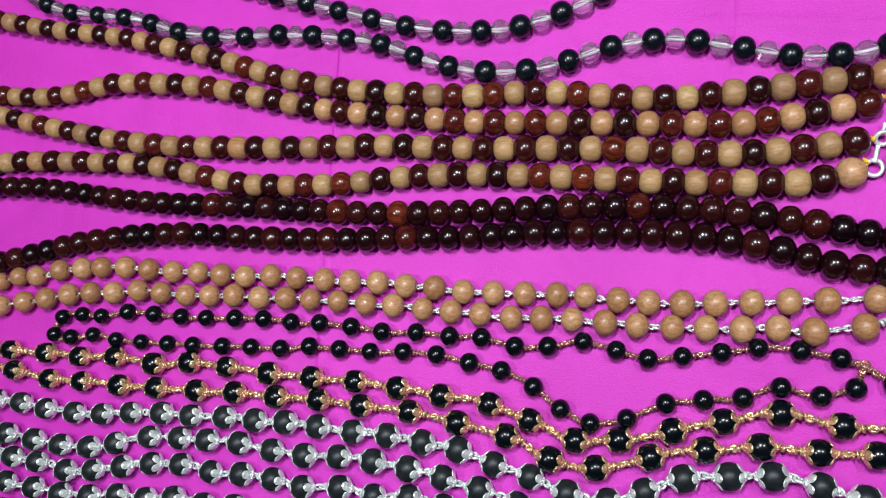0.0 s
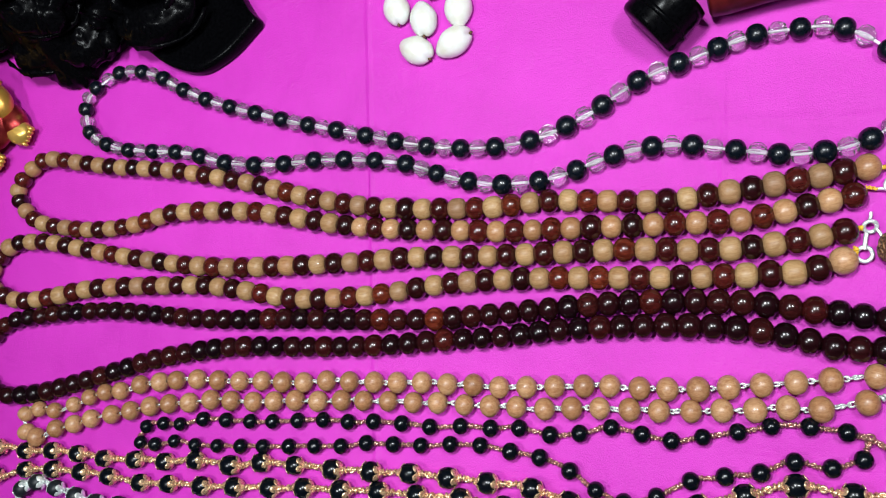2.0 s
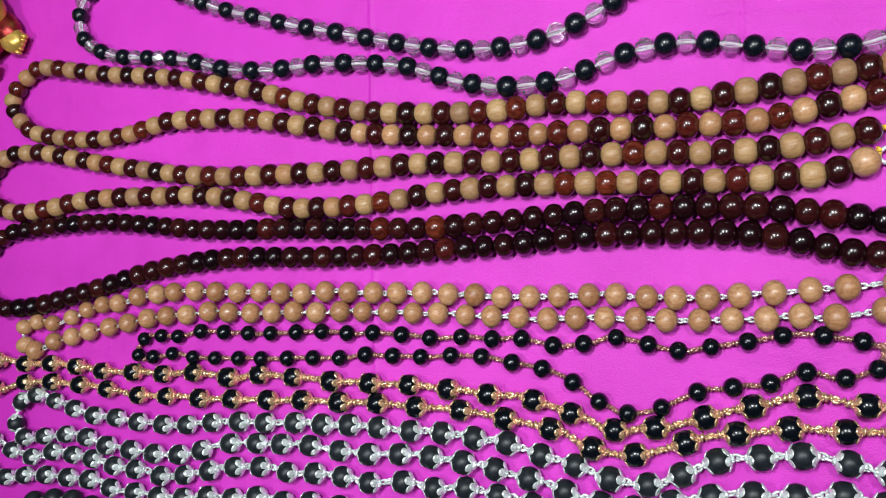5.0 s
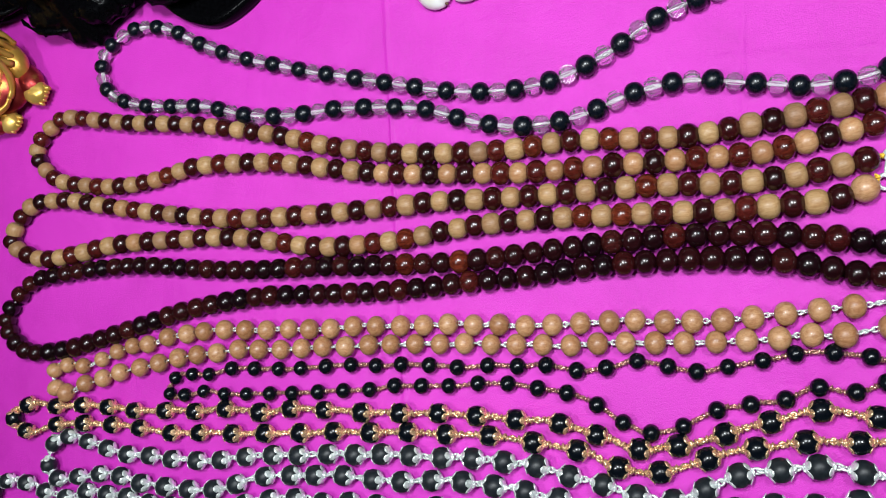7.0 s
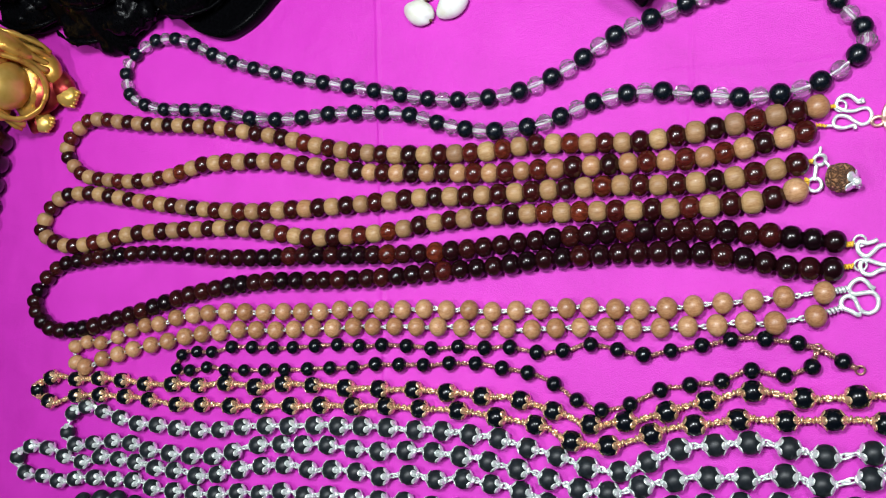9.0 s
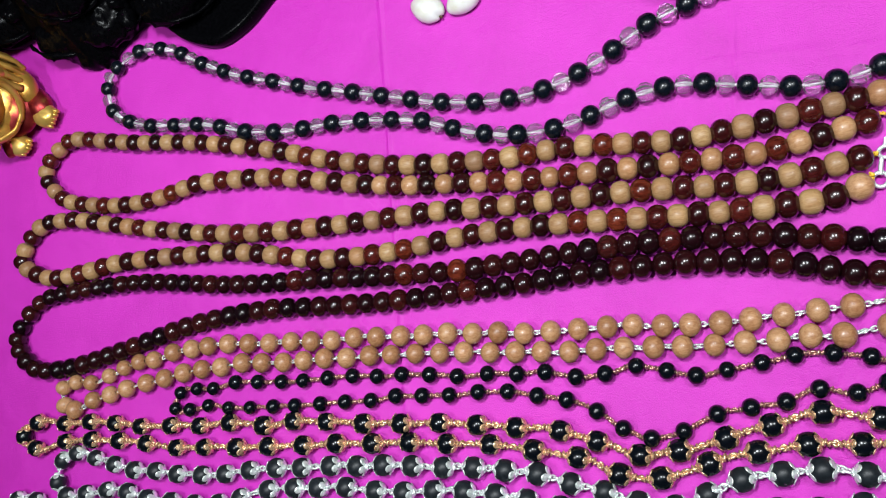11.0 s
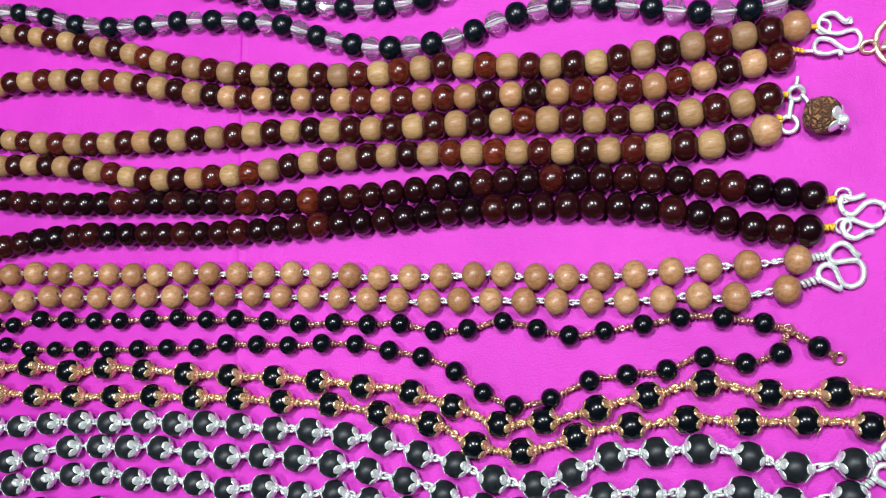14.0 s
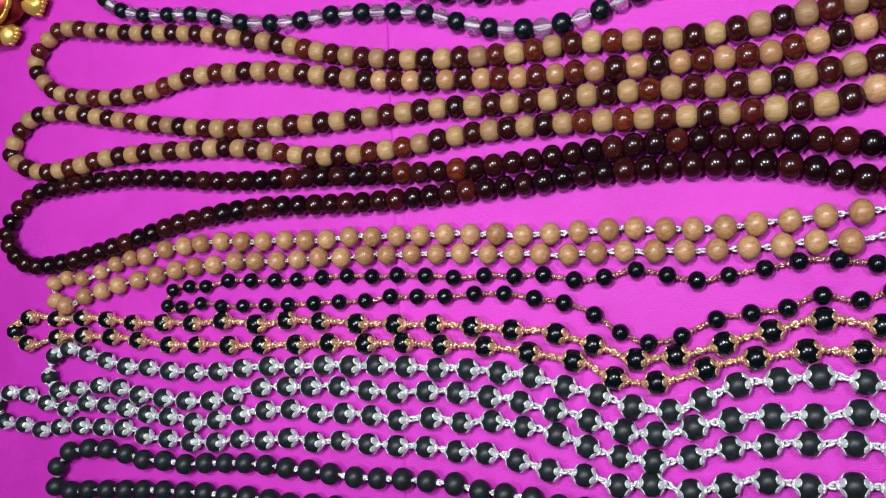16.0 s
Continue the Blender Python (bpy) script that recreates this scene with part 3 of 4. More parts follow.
ROW_V1_NEAR = [(-0.2157, -0.0695), (-0.2105, -0.0762), (-0.1981, -0.0759), (-0.1851, -0.0753), (-0.1730, -0.0769), (-0.1617, -0.0808), (-0.1482, -0.0830), (-0.1354, -0.0848), (-0.1220, -0.0854), (-0.1097, -0.0836), (-0.0948, -0.0809), (-0.0815, -0.0810), (-0.0696, -0.0816), (-0.0561, -0.0824), (-0.0424, -0.0847), (-0.0293, -0.0862), (-0.0157, -0.0864), (-0.0024, -0.0876), (0.0108, -0.0898), (0.0236, -0.0925), (0.0368, -0.0961), (0.0501, -0.1007), (0.0629, -0.1052), (0.0750, -0.1068), (0.0887, -0.1047), (0.1022, -0.1025), (0.1161, -0.1017), (0.1299, -0.1023), (0.1445, -0.1017), (0.1572, -0.1052), (0.1742, -0.1036)]

ROW_V2_FAR = [(0.1813, -0.1161), (0.1681, -0.1146), (0.1546, -0.1145), (0.1414, -0.1123), (0.1269, -0.1118), (0.1134, -0.1121), (0.1006, -0.1127), (0.0867, -0.1156), (0.0729, -0.1168), (0.0606, -0.1147), (0.0484, -0.1107), (0.0371, -0.1058), (0.0239, -0.1023), (0.0112, -0.0997), (-0.0020, -0.0997), (-0.0151, -0.0973), (-0.0299, -0.0976), (-0.0420, -0.0952), (-0.0547, -0.0938), (-0.0676, -0.0933), (-0.0806, -0.0910), (-0.0934, -0.0910), (-0.1064, -0.0925), (-0.1197, -0.0943), (-0.1324, -0.0947), (-0.1461, -0.0918), (-0.1581, -0.0901), (-0.1701, -0.0868), (-0.1817, -0.0848), (-0.1936, -0.0833), (-0.2065, -0.0855), (-0.2187, -0.0821), (-0.2302, -0.0774), (-0.2422, -0.0759)]
ROW_V2_NEAR = [(-0.2520, -0.0813), (-0.2467, -0.0900), (-0.2342, -0.0921), (-0.2234, -0.0951), (-0.2115, -0.0942), (-0.1983, -0.0941), (-0.1851, -0.0952), (-0.1726, -0.0962), (-0.1606, -0.1000), (-0.1472, -0.1019), (-0.1344, -0.1038), (-0.1211, -0.1042), (-0.1082, -0.1032), (-0.0955, -0.1042), (-0.0832, -0.1034), (-0.0705, -0.1055), (-0.0576, -0.1054), (-0.0445, -0.1071), (-0.0314, -0.1083), (-0.0185, -0.1090), (-0.0052, -0.1112), (0.0072, -0.1123), (0.0200, -0.1152), (0.0324, -0.1194), (0.0462, -0.1216), (0.0589, -0.1256), (0.0712, -0.1253), (0.0851, -0.1281), (0.0979, -0.1261), (0.1119, -0.1247), (0.1252, -0.1267), (0.1397, -0.1267), (0.1535, -0.1285), (0.1672, -0.1313), (0.1806, -0.1323)]

ROW_M1_FAR = [(0.1026, -0.1369), (0.0911, -0.1368), (0.0792, -0.1368), (0.0674, -0.1363), (0.0556, -0.1357), (0.0449, -0.1344), (0.0350, -0.1334), (0.0246, -0.1303), (0.0135, -0.1286), (0.0033, -0.1272), (-0.0072, -0.1242), (-0.0191, -0.1230), (-0.0301, -0.1220), (-0.0414, -0.1215), (-0.0522, -0.1208), (-0.0638, -0.1192), (-0.0744, -0.1176), (-0.0852, -0.1163), (-0.0955, -0.1149), (-0.1061, -0.1138), (-0.1166, -0.1136), (-0.1273, -0.1134), (-0.1386, -0.1137), (-0.1503, -0.1119)]
ROW_M1_NEAR = [(-0.1620, -0.1111), (-0.1721, -0.1081), (-0.1829, -0.1056), (-0.1940, -0.1050), (-0.2060, -0.1062), (-0.2145, -0.1133), (-0.2164, -0.1230), (-0.2071, -0.1253), (-0.1964, -0.1248), (-0.1848, -0.1250), (-0.1739, -0.1251), (-0.1635, -0.1252), (-0.1518, -0.1257), (-0.1403, -0.1264), (-0.1291, -0.1268), (-0.1178, -0.1281), (-0.1066, -0.1288), (-0.0955, -0.1303), (-0.0855, -0.1318), (-0.0740, -0.1324), (-0.0628, -0.1333), (-0.0518, -0.1345), (-0.0398, -0.1359), (-0.0287, -0.1373)]

KEYS_C = [(0.1863, 0.0819), (0.1946, 0.0640), (0.1763, 0.0508), (0.1530, 0.0490), (0.1309, 0.0540), (0.1083, 0.0597), (0.0863, 0.0591), (0.0636, 0.0539), (0.0405, 0.0542), (0.0197, 0.0599), (-0.0004, 0.0690), (-0.0215, 0.0740), (-0.0433, 0.0773), (-0.0657, 0.0787), (-0.0886, 0.0833), (-0.1084, 0.0910), (-0.1280, 0.0950), (-0.1481, 0.0998), (-0.1639, 0.1103), (-0.1640, 0.1277), (-0.1448, 0.1366), (-0.1258, 0.1324), (-0.1090, 0.1215), (-0.0908, 0.1117), (-0.0712, 0.1037), (-0.0517, 0.0960), (-0.0314, 0.0891), (-0.0110, 0.0820), (0.0096, 0.0752), (0.0317, 0.0707), (0.0538, 0.0703), (0.0766, 0.0763), (0.0986, 0.0867), (0.1222, 0.0923), (0.1434, 0.0962), (0.1663, 0.0950)]
TAIL_C = [(0.1733, 0.0926), (0.1796, 0.0887)]
HOOK_W1 = [(0.1903, 0.0398), (0.1900, 0.0412), (0.1886, 0.0405), (0.1860, 0.0435), (0.1832, 0.0436), (0.1812, 0.0420), (0.1810, 0.0398), (0.1833, 0.0381), (0.1866, 0.0373), (0.1897, 0.0379), (0.1919, 0.0374), (0.1928, 0.0351), (0.1916, 0.0323), (0.1888, 0.0315), (0.1862, 0.0334), (0.1839, 0.0355), (0.1808, 0.0362), (0.1790, 0.0345), (0.1792, 0.0321), (0.1818, 0.0310), (0.1846, 0.0313), (0.1861, 0.0313), (0.1862, 0.0299)]
HOOK_D = [(0.1884, -0.0141), (0.1863, -0.0148), (0.1841, -0.0150), (0.1824, -0.0142), (0.1811, -0.0157), (0.1816, -0.0186), (0.1839, -0.0200), (0.1862, -0.0186), (0.1883, -0.0169), (0.1908, -0.0164), (0.1934, -0.0177), (0.1943, -0.0204), (0.1926, -0.0229), (0.1898, -0.0240), (0.1867, -0.0228), (0.1838, -0.0214), (0.1817, -0.0221), (0.1810, -0.0241), (0.1820, -0.0264), (0.1845, -0.0272), (0.1870, -0.0261), (0.1897, -0.0256)]
HOOK_S = [(0.1850, -0.0327), (0.1836, -0.0317), (0.1825, -0.0299), (0.1804, -0.0285), (0.1779, -0.0293), (0.1761, -0.0318), (0.1774, -0.0340), (0.1814, -0.0339), (0.1843, -0.0342), (0.1858, -0.0367), (0.1849, -0.0403), (0.1821, -0.0418), (0.1796, -0.0409), (0.1784, -0.0386), (0.1774, -0.0356), (0.1750, -0.0346), (0.1728, -0.0362), (0.1730, -0.0388), (0.1756, -0.0405), (0.1778, -0.0421), (0.1789, -0.0420)]
HOOK_V1 = [(0.1936, -0.0906), (0.1919, -0.0912), (0.1894, -0.0891), (0.1873, -0.0885), (0.1854, -0.0896), (0.1852, -0.0919), (0.1868, -0.0937), (0.1901, -0.0931), (0.1934, -0.0920), (0.1959, -0.0938), (0.1961, -0.0972), (0.1937, -0.1000), (0.1910, -0.1006), (0.1885, -0.0989), (0.1866, -0.0960), (0.1840, -0.0951), (0.1820, -0.0965), (0.1821, -0.0988), (0.1845, -0.1008), (0.1877, -0.1017), (0.1887, -0.1029)]

WOOD_BEAD = bead_mesh("wood_bead", 0.0046, 0.0041, 2.6, TAN)
PEACH_BEAD = bead_mesh("reddish_bead", 0.0045, 0.0041, 2.3, PEACH)
ROSE_BEAD = bead_mesh("rosewood_bead", 0.0049, 0.0045, 2.1, ROSE)
RED_BEAD = bead_mesh("red_bead", 0.0048, 0.0044, 2.1, REDWOOD)
DARK_BEAD = bead_mesh("dark_bead", 0.0046, 0.0042, 2.2, DARK)
SANDAL_BEAD = bead_mesh("sandal_bead", 0.0044, 0.0040, 2.0, SANDAL)
SMALL_BLACK = bead_mesh("small_black_bead", 0.0034, 0.0033, 2.0, GLOSS_BLACK)
CAP_BLACK = bead_mesh("black_bead", 0.0043, 0.0045, 2.1, GLOSS_BLACK)
CAP_MATTE = bead_mesh("matte_bead", 0.0044, 0.0044, 2.1, MATTE_BLACK)
BIG_MATTE = bead_mesh("big_matte_bead", 0.0047, 0.0044, 2.15, MATTE_BLACK)
SATIN_BEAD = bead_mesh("satin_bead", 0.0043, 0.0041, 2.2, SATIN_BLACK)
CRYSTAL = mesh_of("glass_bead", lathe(bead_profile(0.0040, 0.0038, 2.1, 0.0006, 5), 9), GLASS, smooth=False)
BIG_DARK = bead_mesh("big_dark_bead", 0.0098, 0.0068, 2.1, DARK, 26)
GOLD_CAP = cap_mesh("gold_cap", 0.0044, GOLD, 5, 60, 0.5)
SILVER_CAP = cap_mesh("silver_cap", 0.0045, SILVER, 5, 60, 0.48)
SILVER_LINK_SHORT = link_mesh("short_link", SILVER, 0.00040, 0.00095, 0.0036)
COPPER_LINK = link_mesh("copper_link", COPPER, 0.00042, 0.0008, 0.0062)
GOLD_LINK = link_mesh("gold_link", GOLD, 0.00058, 0.0011, 0.0084)
SILVER_LINK = link_mesh("silver_link", SILVER, 0.00050, 0.0012, 0.0044)


def local(m, base):
    return Matrix.Translation(-Vector(base)) @ m


def string_mesh(pts, base, r, mat, name="thread", parent=None, label="", closed=False):
    bm = bmesh.new()
    tube(bm, [p - Vector(base) for p in pts], r, 5, closed)
    return part(name, bm, mat, parent, label)


rng = random.Random(4)


def pitch_scale(pts, nominal):
    """How far apart the beads lie about each bead, over the usual distance: small beads lie closer."""
    gaps = [(c - a).length for a, c in zip(pts, pts[1:])]
    res = []
    for i in range(len(pts)):
        near = gaps[max(0, i - 5):i + 5]
        res.append(min(1.08, max(0.86, sorted(near)[len(near) // 2] / nominal)))
    return res



def roll():
    return rng.uniform(0, 6.283)


def strung(name, pts, kinds, label, category="necklace", group="", closed=False, nominal=0.0078, thread_r=0.0005, thread_mat=None, zoff=0.0):
    """A necklace of touching beads; kinds picks the mesh and its label by the bead's number."""
    base = (sum(p.x for p in pts) / len(pts), sum(p.y for p in pts) / len(pts), 0)
    root = thing(name, base, label, category, group)
    sizes = pitch_scale(pts, nominal)
    for i, (p, w) in enumerate(zip(pts, tangents(pts, closed))):
        me, lab = kinds(i)
        s = rng.uniform(0.975, 1.035) * sizes[i]
        part("bead", me, None, root, lab, local(placed(p, w + Vector((rng.uniform(-0.1, 0.1), rng.uniform(-0.1, 0.1), rng.uniform(-0.12, 0.12))) * w.length, roll(), (s * rng.uniform(0.96, 1.03), s, s)), base))
    string_mesh(pts, base, thread_r, thread_mat or THREAD, parent=root, closed=closed)
    return root, base


def linked(name, pts, mesh, link, half, label, cap=None, group="", lab="", cap_label="", link_label=""):
    """A necklace whose beads hang on wire links; cap sits on both ends of each bead."""
    base = (sum(p.x for p in pts) / len(pts), sum(p.y for p in pts) / len(pts), 0)
    root = thing(name, base, label, "necklace", group)
    n = len(pts)
    ways = []
    for i, p in enumerate(pts):
        a, b = pts[max(i - 1, 0)], pts[min(i + 1, n - 1)]
        w = (b - p).normalized() + (p - a).normalized() if 0 < i < n - 1 else (b - a)
        w = w + Vector((rng.uniform(-0.08, 0.08), rng.uniform(-0.12, 0.12), rng.uniform(-0.05, 0.05))) * w.length
        ways.append(w.normalized())
    sizes = [max(v, link.get("least", 0.0)) for v in pitch_scale(pts, link["pitch"])]
    for i, (p, w) in enumerate(zip(pts, ways)):
        s = rng.uniform(0.97, 1.035) * sizes[i]
        bead = part("bead", mesh, None, root, lab, local(placed(p, w, roll(), (s, s, s)), base))
        if cap:
            for d in (1, -1):
                part("bead_cap", cap, None, bead, cap_label, Matrix.Rotation(0 if d == 1 else math.pi, 4, "Z") @ Matrix.Rotation(roll(), 4, "X"))
    span = link["span"]
    for i in range(n - 1):
        a, b = pts[i] + ways[i] * half * sizes[i], pts[i + 1] - ways[i + 1] * half * sizes[i + 1]
        d = b - a
        if d.length < 0.0004:
            continue
        pieces = max(1, round(d.length / span / 1.1))
        for k in range(pieces):
            mid = a + d * (k + 0.5) / pieces - Vector((0, 0, min(0.0012, pts[i].z * 0.3)))
            part("wire_link", link["mesh"], None, root, link_label, local(placed(mid, d, roll() * 0.3, (d.length / span / pieces, 1, 1)), base))
    return root, base


def row(far, near, z):
    return [Vector((x, y, z)) for x, y in far + near]


# the rosewood and pale wood necklaces
TWO = "two-tone wooden prayer necklaces"
SAG = Vector((0, -0.0005, 0))
W1 = [p + SAG for p in beads_from_keys(KEYS_W1, TAIL_W1, 0.0045)]
W2 = [p + SAG for p in beads_from_keys(KEYS_W2, TAIL_W2, 0.0045)]
RUDDY = (RED_BEAD, "bright red-brown lacquered bead")
ORANGE = (bead_mesh("end_bead", 0.0049, 0.0046, 2.1, SANDAL), "larger orange-brown end bead")
PEACHY = (PEACH_BEAD, "smooth reddish-tan wood bead")
PALE, ROSY = (WOOD_BEAD, "pale tan turned wood bead"), (ROSE_BEAD, "dark red lacquered rosewood bead")
w1_root, w1_base = strung("bead_necklace", W1, lambda i: (ORANGE if i == 0 else PEACHY if i >= 82 else PALE) if i % 2 == 0 else RUDDY if i in (13, 17, 31, 67, 93, 103) else ROSY,
                          "necklace of alternating pale wood and rosewood beads with a copper pendant", group=TWO)
w2_root, w2_base = strung("bead_necklace", W2, lambda i: (ORANGE if i == 107 else PALE) if i % 2 else RUDDY if i in (10, 84, 94, 96) else ROSY,
                          "necklace of alternating rosewood and pale wood beads with a seed pendant", group=TWO)
# the dark one
D_PTS = beads_from_keys(KEYS_D, TAIL_D, 0.0045)
d_root, d_base = strung("bead_necklace", D_PTS, lambda i: RUDDY if i in (21, 24) else ROSY if i in (3, 10, 31, 80, 83, 87, 95) else (DARK_BEAD, ""), "necklace of glossy dark brown rosewood beads with a silver hook")
# the glass and black one
C_PTS = beads_from_keys(KEYS_C, TAIL_C, 0.0041)
c_root, c_base = strung("bead_necklace", C_PTS, lambda i: (SATIN_BEAD, "satin black bead") if i % 2 == 0 else (CRYSTAL, "clear glass bead"),
                        "closed necklace of alternating black and clear glass beads", closed=True, thread_r=0.0006)
# sandalwood on silver links
S_PTS = row(ROW_S_FAR, ROW_S_NEAR, 0.0043)
s_root, s_base = linked("bead_necklace", S_PTS, SANDAL_BEAD, {"mesh": SILVER_LINK_SHORT, "span": 0.0036, "pitch": 0.0108}, 0.0039,
                        "necklace of orange-brown sandalwood beads on silver wire links", link_label="twisted silver wire link")
# small black on copper links
K_PTS = row(ROW_K_FAR, ROW_K_NEAR, 0.0034)
k_root, k_base = linked("bead_necklace", K_PTS, SMALL_BLACK, {"mesh": COPPER_LINK, "span": 0.0062, "pitch": 0.0121, "least": 0.95}, 0.0030,
                        "necklace of small glossy black beads on copper wire links", link_label="twisted copper wire link")
# gilt caps
G_PTS = row(ROW_G_FAR, ROW_G_NEAR, 0.0046)
g_root, g_base = linked("bead_necklace", G_PTS, CAP_BLACK, {"mesh": GOLD_LINK, "span": 0.0084, "pitch": 0.0172}, 0.0046,
                        "necklace of black beads with gilt flower caps and links", GOLD_CAP, cap_label="gilt flower cap", link_label="twisted gilt wire link")
# silver caps
CAPPED = "silver-capped black bead necklaces"
V1_PTS = row(ROW_V1_FAR, ROW_V1_NEAR, 0.0047)
v1_root, v1_base = linked("bead_necklace", V1_PTS, CAP_MATTE, {"mesh": SILVER_LINK, "span": 0.0044, "pitch": 0.0131}, 0.0047,
                          "necklace of matte black beads with silver flower caps and a hook", SILVER_CAP, CAPPED, cap_label="silver flower cap", link_label="silver wire link")
V2_PTS = row(ROW_V2_FAR, ROW_V2_NEAR, 0.0047)
v2_root, v2_base = linked("bead_necklace", V2_PTS, CAP_MATTE, {"mesh": SILVER_LINK, "span": 0.0044, "pitch": 0.0131}, 0.0047,
                          "necklace of matte black beads with silver flower caps", SILVER_CAP, CAPPED, cap_label="silver flower cap", link_label="silver wire link")


# ---- the matte black necklaces with silver spacers ----
SPACER = link_mesh("spacer", SILVER, 0.00050, 0.0010, 0.0030)


def spaced(pts, label, group):
    base = (sum(p.x for p in pts) / len(pts), sum(p.y for p in pts) / len(pts), 0)
    root = thing("bead_necklace", base, label, "necklace", group)
    sizes = pitch_scale(pts, 0.0110)
    for i, (p, w) in enumerate(zip(pts, tangents(pts))):
        s = rng.uniform(0.97, 1.03) * sizes[i]
        part("bead", BIG_MATTE, None, root, "", local(placed(p, w, roll(), (s, s, s)), base))
        if i:
            q = pts[i - 1]
            part("spacer", SPACER, None, root, "tiny silver spacer ring", local(placed((p + q) / 2, p - q, roll()), base))
    string_mesh(pts, base, 0.0006, THREAD, parent=root)


def extend(pts, count):
    d = (pts[-1] - pts[-4]) / 3
    return pts + [pts[-1] + d * (k + 1) for k in range(count)]


MATTE = "matte black bead necklaces"
M1_PTS = row(ROW_M1_FAR, ROW_M1_NEAR, 0.0051)
M1_PTS = extend(M1_PTS, 14)
M1_PTS = extend(M1_PTS[::-1], 5)[::-1]
spaced(M1_PTS, "necklace of plain matte black beads with silver spacers", MATTE)
turn_at = next(i for i, p in enumerate(M1_PTS) if p.x == min(q.x for q in M1_PTS)) + 1
UPPER = [p + Vector((0.001, -0.0112 - 0.00004 * i, 0)) for i, p in enumerate(M1_PTS[turn_at:])]
BEND = [UPPER[0] + Vector(d) for d in ((-0.0085, -0.0072, 0), (-0.0085, -0.0180, 0))]
LOWER = [p + Vector((0.0, -0.025, 0)) for p in UPPER]
spaced(UPPER[::-1] + BEND + LOWER, "second necklace of plain matte black beads with silver spacers", MATTE)

# ---- the strand of big dark beads at the table's side ----
SIDE = [(-0.300, 0.215), (-0.288, 0.170), (-0.2700, 0.135), (-0.2580, 0.1042), (-0.2626, 0.083), (-0.272, 0.0567), (-0.2815, 0.0103), (-0.2865, -0.0564), (-0.2890, -0.1258), (-0.288, -0.21)]
fine = spline(SIDE, 60)
picked, left = [fine[0]], 0.0
for a, c in zip(fine, fine[1:]):
    left += float(np.linalg.norm(c - a))
    if left >= 0.0121:
        picked.append(c)
        left = 0.0
strung("bead_necklace", [Vector((x, y, 0.0099)) for x, y in picked], lambda i: (BIG_DARK, ""), "strand of big flattened glossy dark brown beads", nominal=0.0123, thread_r=0.0008)


# ---- hooks, knots and pendants ----
def wire_part(name, path, z, r, mat, root, base, label, per=5):
    n = len(path)
    pts = [Vector((x, y, z + 0.0008 * math.sin(3.0 * math.pi * i / n))) for i, (x, y) in enumerate(path)]
    bm = bmesh.new()
    tube(bm, [Vector(p) - Vector(base) for p in spline(pts, per)], r, 8, flat=0.8)
    return part(name, bm, mat, root, label)


def wound_knot(root, base, at, way, mat, r=0.0013, length=0.003, label="wound yellow thread"):
    bm = bmesh.new()
    coil(bm, -length / 2, length / 2, r * 0.62, r * 0.42, 3.0)
    coil(bm, length / 2, -length / 2, r * 0.5, r * 0.36, 2)
    return part("knot", bm, mat, root, label, local(placed(at, way, 0.4), base))


def eye_ring(root, base, at, radius, wire, mat, label, tilt=0.3):
    bm = bmesh.new()
    ring(bm, (0, 0, 0), radius, wire, "z", 20, 1.0, tilt)
    return part("ring", bm, mat, root, label, Matrix.Translation(Vector(at) - Vector(base)))


HOOKL = "bent silver wire hook"
wire_part("hook", HOOK_W1, 0.0022, 0.00092, SILVER, w1_root, w1_base, HOOKL)
wire_part("hook", HOOK_D, 0.0022, 0.00092, SILVER, d_root, d_base, HOOKL)
wire_part("hook", HOOK_S, 0.0022, 0.00092, SILVER, s_root, s_base, HOOKL)
wire_part("hook", HOOK_V1, 0.0024, 0.00095, SILVER, v1_root, v1_base, HOOKL)
wound_knot(w1_root, w1_base, (0.1795, 0.0402, 0.0032), (1, 0, -0.1), YELLOW, 0.0009, 0.002)
wound_knot(w1_root, w1_base, (0.1744, 0.0334, 0.0030), (1, -0.3, -0.2), YELLOW, 0.0008, 0.0042)
wire_part("ring_link", [(0.1758, 0.0330), (0.1785, 0.0326), (0.1812, 0.0316)], 0.0026, 0.0006, SILVER, w1_root, w1_base, "short silver wire link")
wound_knot(w2_root, w2_base, (0.1683, 0.0196, 0.0036), (1, 0, 0), YELLOW, 0.0011, 0.0026)
wound_knot(w2_root, w2_base, (0.1662, 0.0115, 0.0034), (0.3, 1, 0), YELLOW, 0.0012, 0.0032)
wound_knot(d_root, d_base, (0.1784, -0.0148, 0.0036), (1, 0, 0), YELLOW, 0.0012, 0.0026)
wound_knot(d_root, d_base, (0.1768, -0.0233, 0.0034), (1, 0, 0), YELLOW, 0.0012, 0.0036)
eye_ring(w1_root, w1_base, (0.1822, 0.0400, 0.0026), 0.0021, 0.0005, SILVER, "silver ring")
eye_ring(d_root, d_base, (0.1822, -0.0138, 0.0026), 0.0022, 0.0005, SILVER, "silver ring")
eye_ring(d_root, d_base, (0.1812, -0.0232, 0.0026), 0.0022, 0.0005, SILVER, "silver ring")

